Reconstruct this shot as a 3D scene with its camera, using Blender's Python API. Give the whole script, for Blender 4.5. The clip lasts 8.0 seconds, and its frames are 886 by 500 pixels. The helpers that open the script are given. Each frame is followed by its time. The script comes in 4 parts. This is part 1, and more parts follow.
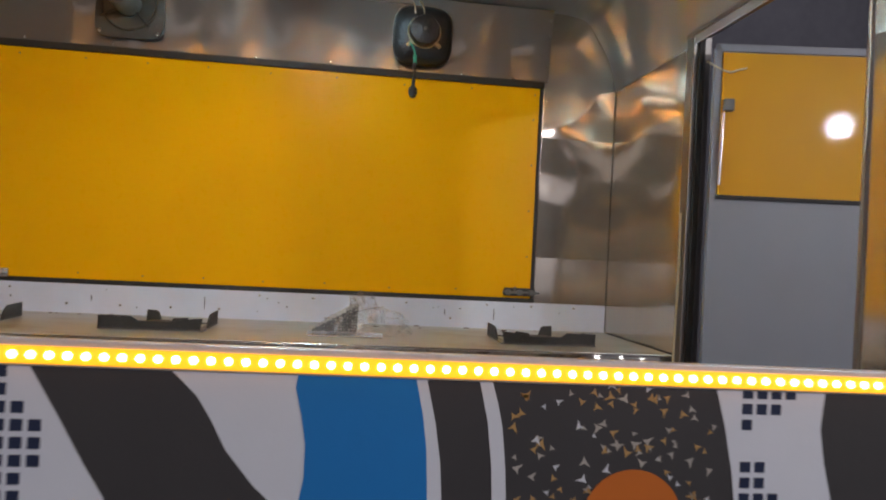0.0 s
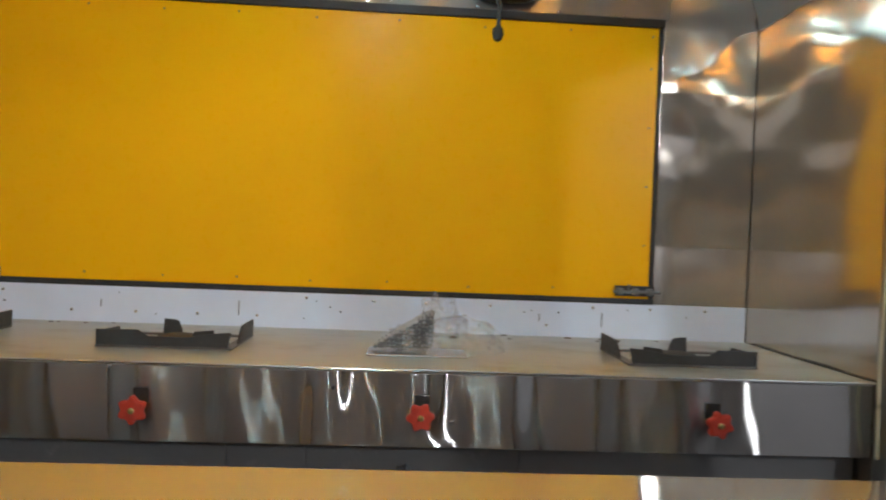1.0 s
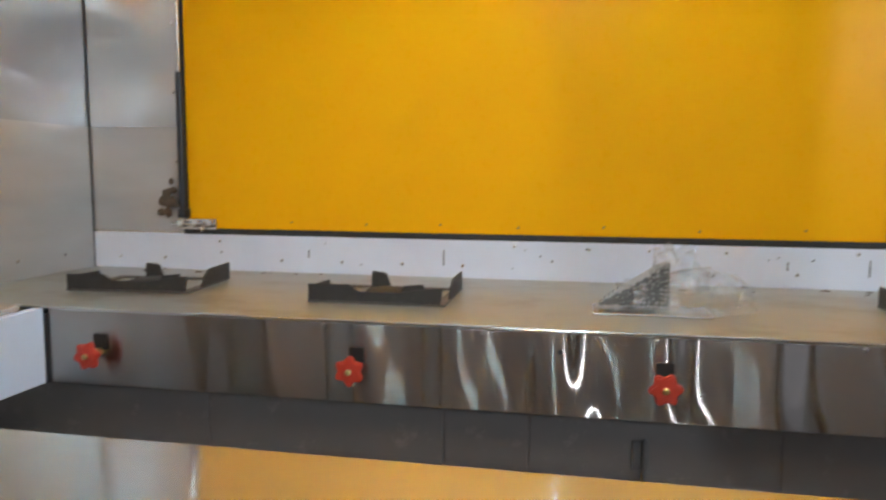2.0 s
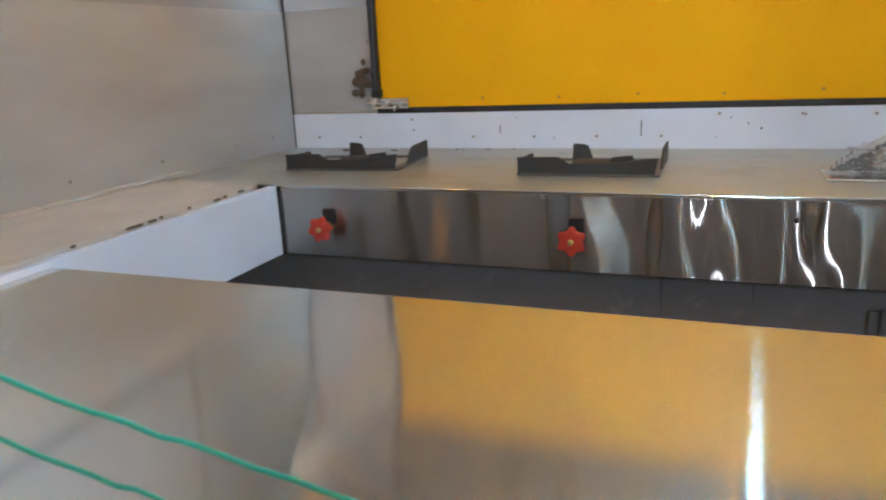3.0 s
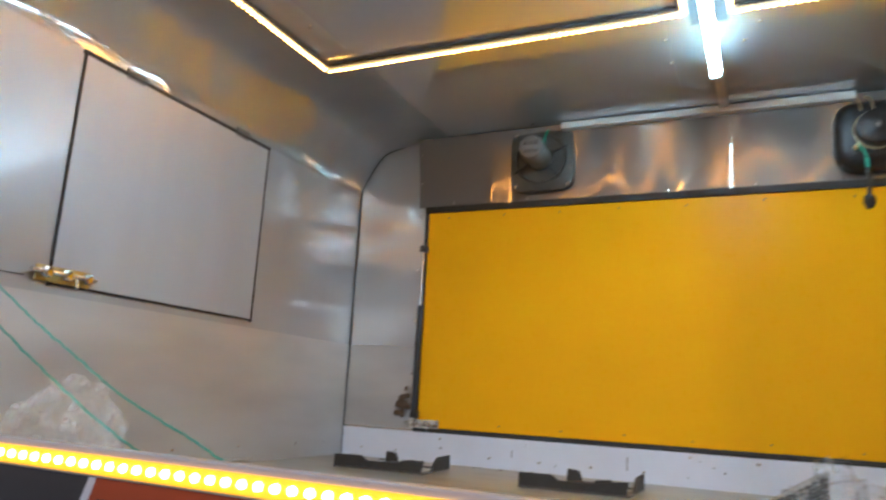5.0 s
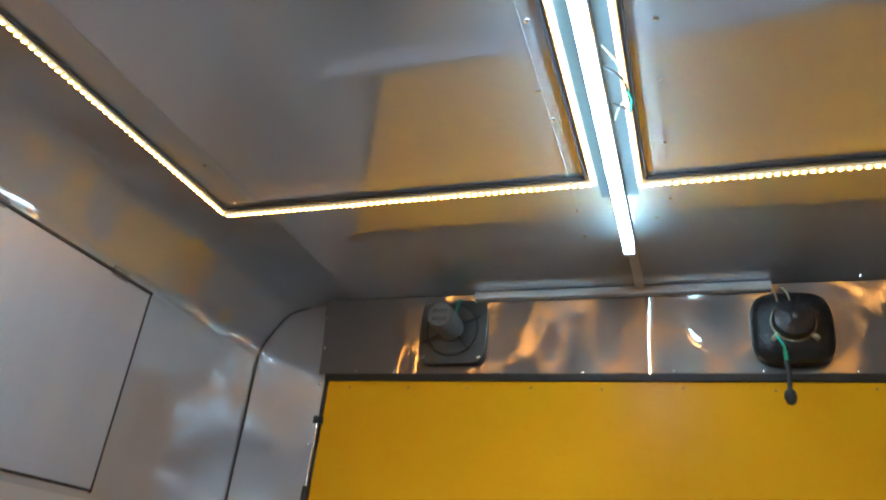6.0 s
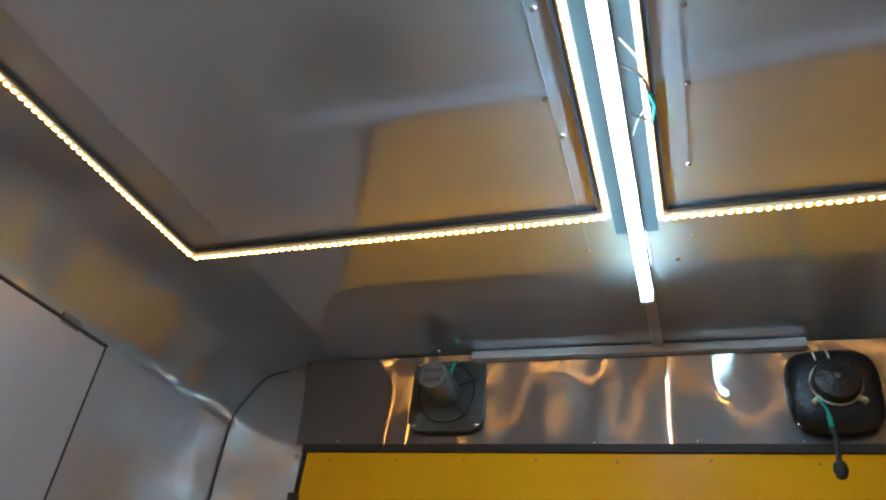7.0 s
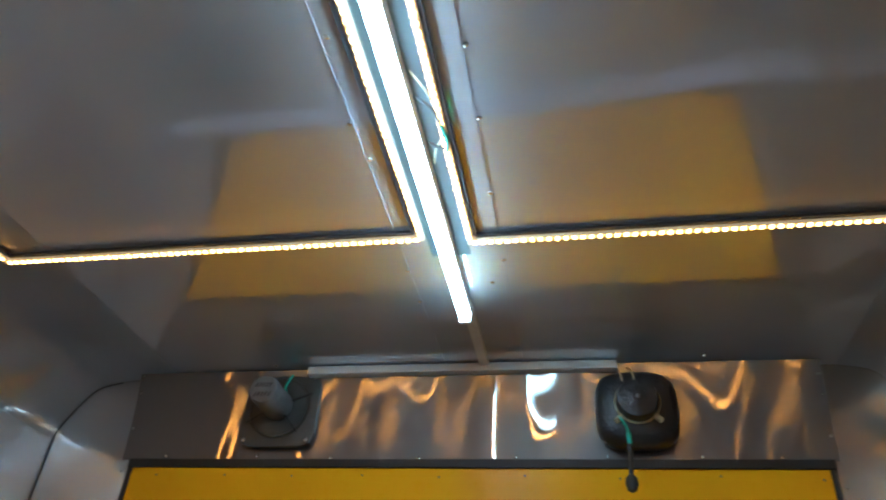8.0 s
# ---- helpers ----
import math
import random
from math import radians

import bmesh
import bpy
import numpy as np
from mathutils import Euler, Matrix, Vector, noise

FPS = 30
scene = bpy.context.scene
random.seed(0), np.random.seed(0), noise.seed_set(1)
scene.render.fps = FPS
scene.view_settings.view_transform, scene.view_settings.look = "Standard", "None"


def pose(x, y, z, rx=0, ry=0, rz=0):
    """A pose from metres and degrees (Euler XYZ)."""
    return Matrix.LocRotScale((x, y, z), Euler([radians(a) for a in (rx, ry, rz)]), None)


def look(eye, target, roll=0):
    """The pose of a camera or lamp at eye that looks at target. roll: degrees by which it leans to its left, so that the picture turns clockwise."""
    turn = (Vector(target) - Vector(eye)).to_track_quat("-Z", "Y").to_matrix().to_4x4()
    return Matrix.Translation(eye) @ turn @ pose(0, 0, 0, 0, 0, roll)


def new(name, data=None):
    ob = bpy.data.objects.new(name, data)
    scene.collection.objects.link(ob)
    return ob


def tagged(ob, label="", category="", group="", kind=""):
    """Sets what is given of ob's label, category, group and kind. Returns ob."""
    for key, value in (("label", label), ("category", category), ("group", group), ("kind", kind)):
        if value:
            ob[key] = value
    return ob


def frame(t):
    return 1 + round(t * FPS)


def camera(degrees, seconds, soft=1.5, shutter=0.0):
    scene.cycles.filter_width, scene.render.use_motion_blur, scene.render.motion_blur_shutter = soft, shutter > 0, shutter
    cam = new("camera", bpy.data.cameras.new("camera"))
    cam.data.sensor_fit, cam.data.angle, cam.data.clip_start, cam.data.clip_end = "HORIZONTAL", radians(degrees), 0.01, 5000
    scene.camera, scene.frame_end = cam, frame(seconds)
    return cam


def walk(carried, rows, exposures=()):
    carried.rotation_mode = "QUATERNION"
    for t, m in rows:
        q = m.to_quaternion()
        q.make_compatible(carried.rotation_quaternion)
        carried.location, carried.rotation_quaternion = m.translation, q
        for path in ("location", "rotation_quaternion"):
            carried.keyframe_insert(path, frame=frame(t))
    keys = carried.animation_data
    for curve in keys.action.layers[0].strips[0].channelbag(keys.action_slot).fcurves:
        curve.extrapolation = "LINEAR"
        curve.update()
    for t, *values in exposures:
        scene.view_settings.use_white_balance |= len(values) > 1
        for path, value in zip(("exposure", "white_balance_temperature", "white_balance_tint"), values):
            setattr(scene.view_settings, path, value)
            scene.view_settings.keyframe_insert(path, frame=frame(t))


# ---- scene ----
cam = camera(63.6, 8.0, soft=2.0, shutter=0.3)
PATH = [
    (0, (0.171, -0.446, 1.189), (0.425, 1.537, 1.205), 2.9),
    (0.5, (0.214, -0.149, 1.181), (0.414, 1.839, 1.17), 2.9),
    (1, (0.125, 0.083, 1.193), (0.238, 2.08, 1.166), 2.3),
    (1.5, (0.084, 0.212, 1.203), (-0.032, 2.207, 1.126), 1.3),
    (2, (0.029, 0.255, 1.202), (-0.343, 2.208, 0.99), 0.3),
    (2.2, (0.003, 0.261, 1.196), (-0.466, 2.18, 0.886), -0.3),
    (3.3, (-0.140, 0.154, 1.196), (-0.918, 1.917, 0.647), -3.4),
    (3.5, (-0.145, 0.127, 1.196), (-0.967, 1.886, 0.705), -3.2),
    (4, (-0.124, 0.042, 1.187), (-1.05, 1.813, 1.084), -0.2),
    (4.5, (-0.047, -0.074, 1.176), (-1.018, 1.664, 1.355), 2.4),
    (5, (0.086, -0.214, 1.155), (-0.733, 1.565, 1.559), 3.2),
    (5.2, (0.147, -0.244, 1.162), (-0.597, 1.55, 1.636), 3.5),
    (6.3, (0.101, 0.12, 1.178), (-0.543, 1.728, 2.179), 7.3),
    (6.5, (0.079, 0.177, 1.183), (-0.584, 1.756, 2.215), 7.5),
    (7, (0.067, 0.215, 1.197), (-0.562, 1.767, 2.29), 7.3),
    (7.5, (0.133, 0.239, 1.195), (-0.37, 1.797, 2.343), 5.8),
    (8, (0.245, 0.224, 1.191), (-0.119, 1.815, 2.347), 4.5),
]
EXPOSURES = [(0, 1.45, 6600, 18), (0.5, 1.38, 6600, 16), (1, 1.65, 6150, 10), (1.5, 1.87, 6200, 11), (2.2, 1.90, 6200, 13), (3.5, 1.71, 5650, 11), (4.5, 1.53, 5900, 14), (5.2, 1.82, 5900, 14), (6.3, 1.15, 5550, 12), (7.0, 0.97, 5600, 13), (7.5, 0.58, 5450, 11), (8, 0.92, 5550, 13)]
walk(cam, [(t, look(eye, target, roll)) for t, eye, target, roll in PATH], EXPOSURES)

# ---- world and light levels ----
TUBE, WARM, FRONT_LED, STREET = 21.5, 6.0, 2.5, 130.0
world = bpy.data.worlds.new("night")
scene.world = world
world.use_nodes = True
world.node_tree.nodes["Background"].inputs[0].default_value = (0.19, 0.19, 0.205, 1)
world.node_tree.nodes["Background"].inputs[1].default_value = 1.0


# ---- materials ----
def material(name):
    m = bpy.data.materials.new(name)
    m.use_nodes = True
    n = m.node_tree.nodes
    return m, n, m.node_tree.links, n["Principled BSDF"]


def coords(n, l, scale=(1, 1, 1)):
    c, mp = n.new("ShaderNodeTexCoord"), n.new("ShaderNodeMapping")
    mp.inputs["Scale"].default_value = scale
    l.new(c.outputs["Object"], mp.inputs["Vector"])
    return mp.outputs["Vector"]


def noise_tex(n, l, vec, scale, detail=3.0, rough=0.5):
    t = n.new("ShaderNodeTexNoise")
    t.inputs["Scale"].default_value, t.inputs["Detail"].default_value, t.inputs["Roughness"].default_value = scale, detail, rough
    l.new(vec, t.inputs["Vector"])
    return t.outputs["Fac"]


def ramp(n, l, fac, lo, hi, a, b):
    r = n.new("ShaderNodeValToRGB")
    r.color_ramp.elements[0].position, r.color_ramp.elements[1].position = lo, hi
    r.color_ramp.elements[0].color, r.color_ramp.elements[1].color = (*a, 1), (*b, 1)
    l.new(fac, r.inputs["Fac"])
    return r.outputs["Color"]


def remap(n, l, fac, a, b, lo=0.3, hi=0.7):
    r = n.new("ShaderNodeMapRange")
    r.inputs["From Min"].default_value, r.inputs["From Max"].default_value = lo, hi
    r.inputs["To Min"].default_value, r.inputs["To Max"].default_value = a, b
    l.new(fac, r.inputs["Value"])
    return r.outputs["Result"]


def scaled(n, l, value, factor):
    k = n.new("ShaderNodeMath")
    k.operation = "MULTIPLY"
    k.inputs[1].default_value = factor
    l.new(value, k.inputs[0])
    return k.outputs[0]


def bump(n, l, fac, dist, strength=1.0, normal=None):
    b = n.new("ShaderNodeBump")
    b.inputs["Distance"].default_value, b.inputs["Strength"].default_value = dist, strength
    l.new(fac, b.inputs["Height"])
    if normal is not None:
        l.new(normal, b.inputs["Normal"])
    return b.outputs["Normal"]


def steel(name, base=(0.60, 0.58, 0.55), rough=(0.2, 0.3), aniso=0.6, grain=(1, 0, 0), smear_axis=(0, 0, 1), wave=(3, 3, 3), depth=0.004, metal=1.0, haze=0.0, buckle=None, wear=0.84, stain=None):
    """Brushed stainless sheet: grain along one axis, uneven gloss, buckled like thin sheet metal."""
    m, n, l, p = material(name)
    p.inputs["Metallic"].default_value = metal
    p.inputs["Anisotropic"].default_value = aniso
    t = n.new("ShaderNodeCombineXYZ")
    for k in range(3):
        t.inputs[k].default_value = smear_axis[k]
    l.new(t.outputs[0], p.inputs["Tangent"])
    smear = noise_tex(n, l, coords(n, l, [2.0 if g else 7.0 for g in grain]), 1.0, 3.0, 0.5)
    l.new(remap(n, l, smear, rough[0], rough[1], 0.2, 0.8), p.inputs["Roughness"])
    dark = tuple(v * wear for v in base)
    col = ramp(n, l, smear, 0.2, 0.8, dark, base)
    if stain:
        mx = n.new("ShaderNodeMix")
        mx.data_type = "RGBA"
        l.new(ramp(n, l, noise_tex(n, l, coords(n, l, (5, 9, 5)), 1.0, 6.0, 0.65), 0.50, 0.78, (0, 0, 0), (1, 1, 1)), mx.inputs[0])
        l.new(col, mx.inputs[6])
        mx.inputs[7].default_value = (*stain, 1)
        col = mx.outputs[2]
    l.new(col, p.inputs["Base Color"])
    height = noise_tex(n, l, coords(n, l, wave), 1.0, 0.6, 0.4)
    if buckle:
        sep, mul = n.new("ShaderNodeSeparateXYZ"), n.new("ShaderNodeMath")
        l.new(coords(n, l), sep.inputs[0])
        mul.operation = "MULTIPLY"
        l.new(height, mul.inputs[0])
        l.new(remap(n, l, sep.outputs["Z"], 0.12, 1.0, buckle[0], buckle[1]), mul.inputs[1])
        height = mul.outputs[0]
    normal = bump(n, l, height, depth)
    l.new(normal, p.inputs["Normal"])
    if haze:
        veil(n, l, p.outputs[0], base, haze)
    return m


def veil(n, l, sharp, base, amount):
    """Fine scuffs: part of the reflection is scattered widely."""
    g, mx = n.new("ShaderNodeBsdfAnisotropic"), n.new("ShaderNodeMixShader")
    g.inputs["Color"].default_value = (*base, 1)
    g.inputs["Roughness"].default_value = 0.62
    mx.inputs[0].default_value = amount
    l.new(sharp, mx.inputs[1])
    l.new(g.outputs[0], mx.inputs[2])
    l.new(mx.outputs[0], n["Material Output"].inputs["Surface"])


def brushed(name, base, rough, aniso, grain, waves, scuff=0.08, tail=None, crumple=(3, 3, 3, 0.002), tails=False, dull=None, span=None):
    """Bright sheet steel whose fine grain draws reflections out across it, buckled in long waves.
    waves: height, turns over x and z, start; tail: share, roughness and stretch
    of a longer smear; crumple: scale and height of uneven dents; tails: reflections fade out slowly;
    dull: colour of the widely scattered share, where it differs from base;
    span: middle over x, and the distances between which the buckling dies out."""
    m, n, l, p = material(name)
    g = n.new("ShaderNodeBsdfAnisotropic")
    g.distribution = "GGX" if tails else "BECKMANN"
    g.inputs["Anisotropy"].default_value = aniso
    t = n.new("ShaderNodeCombineXYZ")
    for k in range(3):
        t.inputs[k].default_value = grain[k]
    l.new(t.outputs[0], g.inputs["Tangent"])
    smear = noise_tex(n, l, coords(n, l), 5.0, 3.0, 0.5)
    l.new(ramp(n, l, smear, 0.2, 0.8, tuple(v * 0.86 for v in base), base), g.inputs["Color"])
    l.new(remap(n, l, smear, rough * 0.9, rough * 1.1, 0.2, 0.8), g.inputs["Roughness"])
    height = scaled(n, l, noise_tex(n, l, coords(n, l, crumple[:3]), 1.0, 0.6, 0.4), crumple[3])
    for tall, kx, kz, start in waves:
        dot, off, sine, add = n.new("ShaderNodeVectorMath"), n.new("ShaderNodeMath"), n.new("ShaderNodeMath"), n.new("ShaderNodeMath")
        dot.operation, off.operation, sine.operation, add.operation = "DOT_PRODUCT", "ADD", "SINE", "ADD"
        l.new(coords(n, l), dot.inputs[0])
        dot.inputs[1].default_value = (kx, 0, kz)
        l.new(dot.outputs["Value"], off.inputs[0])
        off.inputs[1].default_value = start
        l.new(off.outputs[0], sine.inputs[0])
        l.new(height, add.inputs[0]), l.new(scaled(n, l, sine.outputs[0], tall), add.inputs[1])
        height = add.outputs[0]
    if span:
        sep, off, away, mul = n.new("ShaderNodeSeparateXYZ"), n.new("ShaderNodeMath"), n.new("ShaderNodeMath"), n.new("ShaderNodeMath")
        off.operation, away.operation, mul.operation = "SUBTRACT", "ABSOLUTE", "MULTIPLY"
        l.new(coords(n, l), sep.inputs[0])
        l.new(sep.outputs["X"], off.inputs[0])
        off.inputs[1].default_value = span[0]
        l.new(off.outputs[0], away.inputs[0])
        l.new(height, mul.inputs[0])
        l.new(remap(n, l, away.outputs[0], 1.0, 0.15, span[1], span[2]), mul.inputs[1])
        height = mul.outputs[0]
    normal = bump(n, l, height, 1.0)
    l.new(normal, g.inputs["Normal"])
    out = g.outputs[0]
    if tail:
        far, mx = n.new("ShaderNodeBsdfAnisotropic"), n.new("ShaderNodeMixShader")
        far.distribution = "BECKMANN"
        far.inputs["Color"].default_value = (*base, 1)
        far.inputs["Roughness"].default_value, far.inputs["Anisotropy"].default_value = tail[1], tail[2]
        l.new(t.outputs[0], far.inputs["Tangent"]), l.new(normal, far.inputs["Normal"])
        mx.inputs[0].default_value = tail[0]
        l.new(out, mx.inputs[1]), l.new(far.outputs[0], mx.inputs[2])
        out = mx.outputs[0]
    veil(n, l, out, dull or base, scuff)
    return m


def paint(name, base, rough=0.45, vary=0.12, scale=6.0, dirt=None, relief=0.0004, coat=0.0, metallic=0.0):
    m, n, l, p = material(name)
    big = noise_tex(n, l, coords(n, l), scale, 5.0, 0.6)
    small = noise_tex(n, l, coords(n, l), scale * 14, 3.0)
    col = ramp(n, l, big, 0.25, 0.75, tuple(v * (1 - vary) for v in base), base)
    if dirt:
        mx = n.new("ShaderNodeMix")
        mx.data_type = "RGBA"
        l.new(ramp(n, l, noise_tex(n, l, coords(n, l), scale * 3.2, 6.0, 0.7), 0.58, 0.80, (0, 0, 0), (1, 1, 1)), mx.inputs[0])
        l.new(col, mx.inputs[6])
        mx.inputs[7].default_value = (*dirt, 1)
        col = mx.outputs[2]
    l.new(col, p.inputs["Base Color"])
    l.new(remap(n, l, small, rough * 0.85, min(1.0, rough * 1.15)), p.inputs["Roughness"])
    p.inputs["Metallic"].default_value = metallic
    p.inputs["Coat Weight"].default_value = coat
    p.inputs["Coat Roughness"].default_value = 0.25
    l.new(bump(n, l, small, relief), p.inputs["Normal"])
    return m


def glow(name, colour, power, base=(0.8, 0.8, 0.8)):
    m, n, l, p = material(name)
    p.inputs["Base Color"].default_value = (*base, 1)
    p.inputs["Emission Color"].default_value = (*colour, 1)
    p.inputs["Emission Strength"].default_value = power
    return m


def film(name, clear=0.86, tint=(0.95, 0.95, 0.95)):
    """Thin crumpled clear plastic: mostly see-through, with sharp glints."""
    m, n, l, p = material(name)
    p.inputs["Base Color"].default_value = (*tint, 1)
    p.inputs["Roughness"].default_value = 0.10
    p.inputs["Specular IOR Level"].default_value = 1.0
    crease = noise_tex(n, l, coords(n, l), 34.0, 3.0, 0.55)
    l.new(bump(n, l, crease, 0.020), p.inputs["Normal"])
    see = n.new("ShaderNodeBsdfTransparent")
    see.inputs[0].default_value = (*tint, 1)
    mx = n.new("ShaderNodeMixShader")
    l.new(remap(n, l, crease, clear + 0.09, clear - 0.30, 0.42, 0.78), mx.inputs[0])
    l.new(p.outputs[0], mx.inputs[1])
    l.new(see.outputs[0], mx.inputs[2])
    l.new(mx.outputs[0], n["Material Output"].inputs["Surface"])
    return m


STEEL_LEFT = steel("steel_left_upper", (0.44, 0.44, 0.45), (0.30, 0.42), 0.3, (0, 0, 1), (1, 1, 0), (3.0, 4.0, 3.4), 0.030, haze=0.35, metal=0.65)
STEEL_HATCH = steel("steel_hatch", (0.43, 0.43, 0.44), (0.42, 0.54), 0.3, (0, 0, 1), (1, 1, 0), (2.5, 2.5, 2.0), 0.010, metal=0.40)
STEEL_LEFT_LOW = steel("steel_filmed", (0.62, 0.60, 0.58), (0.40, 0.56), 0.3, (1, 1, 0), (0, 0, 1), (2, 2, 2), 0.010, metal=0.6, wear=0.66)
STEEL_RIGHT = steel("steel_right", (0.66, 0.60, 0.52), (0.13, 0.19), 0.5, (0, 0, 1), (1, 1, 0), (2.4, 2.4, 3.2), 0.060, haze=0.12, buckle=(1.20, 1.62))
STEEL_STOVE = brushed("steel_stove_front", (0.48, 0.455, 0.415), 0.160, 0.91, (1, 0, 0), [(0.0090, 37, 5, -2.6), (0.0012, 71, -14, 2.2)], 0.04, crumple=(6, 3, 6, 0.004), tails=True, span=(0.02, 0.36, 0.58))
STEEL_BACKRIGHT = steel("steel_back_right", (0.68, 0.61, 0.52), (0.09, 0.14), 0.4, (0, 0, 1), (1, 1, 0), (2.6, 2.6, 4.4), 0.060, haze=0.14, buckle=(1.20, 1.62))
STEEL_SHELF = brushed("steel_shelf", (0.80, 0.795, 0.775), 0.085, 0.60, (1, 0, 0), [], 0.12, tail=(0.22, 0.16, 0.85), crumple=(4, 2.5, 3, 0.007))
# Fascia: mirror colour set dim to tame strip reflections; lighter dull colour adds grey sheen.
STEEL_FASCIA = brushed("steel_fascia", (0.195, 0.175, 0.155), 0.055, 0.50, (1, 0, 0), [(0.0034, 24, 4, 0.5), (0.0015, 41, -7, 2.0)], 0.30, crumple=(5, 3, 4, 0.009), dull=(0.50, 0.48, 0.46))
STEEL_BACKLEFT = steel("steel_back_left", (0.72, 0.71, 0.70), (0.10, 0.17), 0.5, (0, 0, 1), (1, 1, 0), (4.0, 4.0, 6.5), 0.030, haze=0.38)
STEEL_CEIL = steel("steel_ceiling", (0.80, 0.80, 0.82), (0.065, 0.09), 0.3, (1, 0, 0), (1, 0, 0), (1.6, 1.6, 2), 0.010, haze=0.40)
STEEL_CORNER = steel("steel_corner", (0.90, 0.90, 0.90), (0.10, 0.16), 0.3, (0, 1, 0), (0, 1, 0), (4.5, 6.0, 4.5), 0.045, haze=0.40)
STEEL_TOP = steel("steel_worktop", (0.54, 0.545, 0.50), (0.30, 0.44), 0.3, (1, 0, 0), (0, 1, 0), (3, 3, 3), 0.004, metal=0.7, wear=0.80, stain=(0.30, 0.26, 0.19))
STEEL_DARK = steel("steel_kickboard", (0.32, 0.30, 0.28), (0.35, 0.5), 0.4, (1, 0, 0), (0, 0, 1), (3, 3, 3), 0.004)
CHROME = steel("plated_metal", (0.72, 0.70, 0.66), (0.12, 0.25), 0.0, wave=(8, 8, 8), depth=0.001)
BRASS = steel("yellow_plated_metal", (0.58, 0.47, 0.20), (0.25, 0.4), 0.0, wave=(8, 8, 8), depth=0.001)
ALU = paint("aluminium_profile", (0.62, 0.62, 0.62), 0.38, 0.15, 9, None, 0.0003, 0, 0.85)
YELLOW = paint("yellow_laminate", (0.88, 0.42, 0.001), 0.30, 0.05, 3.0, None, 0.0001, 0.0)
YELLOW.node_tree.nodes["Principled BSDF"].inputs["Specular IOR Level"].default_value = 0.10
YELLOWGLOSS = paint("yellow_gloss_laminate", (0.72, 0.34, 0.001), 0.40, 0.06, 3.0, None, 0.0001, 0.12)
YELLOWGLOSS.node_tree.nodes["Principled BSDF"].inputs["Coat Roughness"].default_value = 0.05
YELLOWGLOSS.node_tree.nodes["Principled BSDF"].inputs["Specular IOR Level"].default_value = 0.15
WHITE = paint("white_sheet", (0.68, 0.72, 0.83), 0.45, 0.10, 7)
GREY = paint("grey_laminate", (0.24, 0.25, 0.28), 0.42, 0.08, 4)
LIP = paint("anodised_lip", (0.64, 0.64, 0.67), 0.35, 0.12, 9, (0.45, 0.45, 0.48), 0.0003, 0, 0.35)
RUBBER = paint("black_rubber", (0.02, 0.018, 0.016), 0.6, 0.3, 20)
BLACK = paint("black_iron", (0.035, 0.033, 0.030), 0.55, 0.35, 30, (0.10, 0.08, 0.06), 0.0012)
IRONEDGE = paint("worn_iron", (0.16, 0.145, 0.13), 0.4, 0.4, 30, (0.05, 0.045, 0.04), 0.0010, 0, 0.6)
DARKCAST = paint("dark_cast_housing", (0.016, 0.018, 0.021), 0.33, 0.3, 9, (0.045, 0.045, 0.042), 0.0030)
DARKPLASTIC = paint("dark_plastic", (0.018, 0.020, 0.024), 0.38, 0.25, 18)
FANGREY = paint("fan_grey", (0.065, 0.068, 0.062), 0.45, 0.3, 22, (0.11, 0.10, 0.085))
MOTORGREY = paint("motor_grey", (0.15, 0.15, 0.145), 0.45, 0.3, 22, (0.24, 0.22, 0.20))
GAUZE = paint("scouring_sheet", (0.64, 0.62, 0.60), 0.5, 0.5, 50, (0.05, 0.05, 0.05), 0.004)
PALE = paint("grey_cover_sheet", (0.07, 0.08, 0.08), 0.5, 0.12, 6)
PVC = paint("pvc_trunking", (0.62, 0.58, 0.54), 0.5, 0.15, 9, (0.35, 0.31, 0.28))
RED = paint("red_handle", (0.62, 0.06, 0.03), 0.4, 0.25, 40, (0.35, 0.10, 0.07), 0.0008)
BOARD = paint("pale_board", (0.54, 0.49, 0.43), 0.6, 0.22, 8, (0.36, 0.31, 0.26))
CARTON = paint("cardboard", (0.50, 0.33, 0.17), 0.75, 0.2, 12, (0.36, 0.23, 0.11), 0.0008)
GREEN = paint("green_cord", (0.03, 0.42, 0.31), 0.6, 0.2, 60)
CREAMWIRE = paint("cream_wire", (0.62, 0.55, 0.36), 0.5, 0.2, 60)
FOAM = paint("brown_filler", (0.16, 0.11, 0.07), 0.9, 0.5, 60, (0.30, 0.25, 0.20), 0.004)
SEALANT = paint("dark_sealant", (0.03, 0.03, 0.032), 0.55, 0.4, 40)
INKBLACK = paint("vinyl_black", (0.060, 0.056, 0.056), 0.35, 0.15, 5)
INKWHITE = paint("vinyl_white", (0.74, 0.76, 0.80), 0.35, 0.06, 5)
INKBLUE = paint("vinyl_blue", (0.012, 0.21, 0.56), 0.35, 0.08, 5)
INKORANGE = paint("vinyl_orange", (0.62, 0.16, 0.022), 0.35, 0.08, 5)
INKRUST = paint("vinyl_rust", (0.44, 0.080, 0.022), 0.35, 0.10, 5)
INKBROWN = paint("vinyl_brown", (0.070, 0.030, 0.018), 0.35, 0.10, 5)
INKGOLD = paint("vinyl_gold", (0.58, 0.34, 0.12), 0.35, 0.15, 30)
INKNAVY = paint("vinyl_navy", (0.02, 0.03, 0.07), 0.35, 0.1, 5)
GROUND = paint("asphalt", (0.05, 0.05, 0.05), 0.9, 0.4, 3, (0.08, 0.075, 0.07), 0.006)
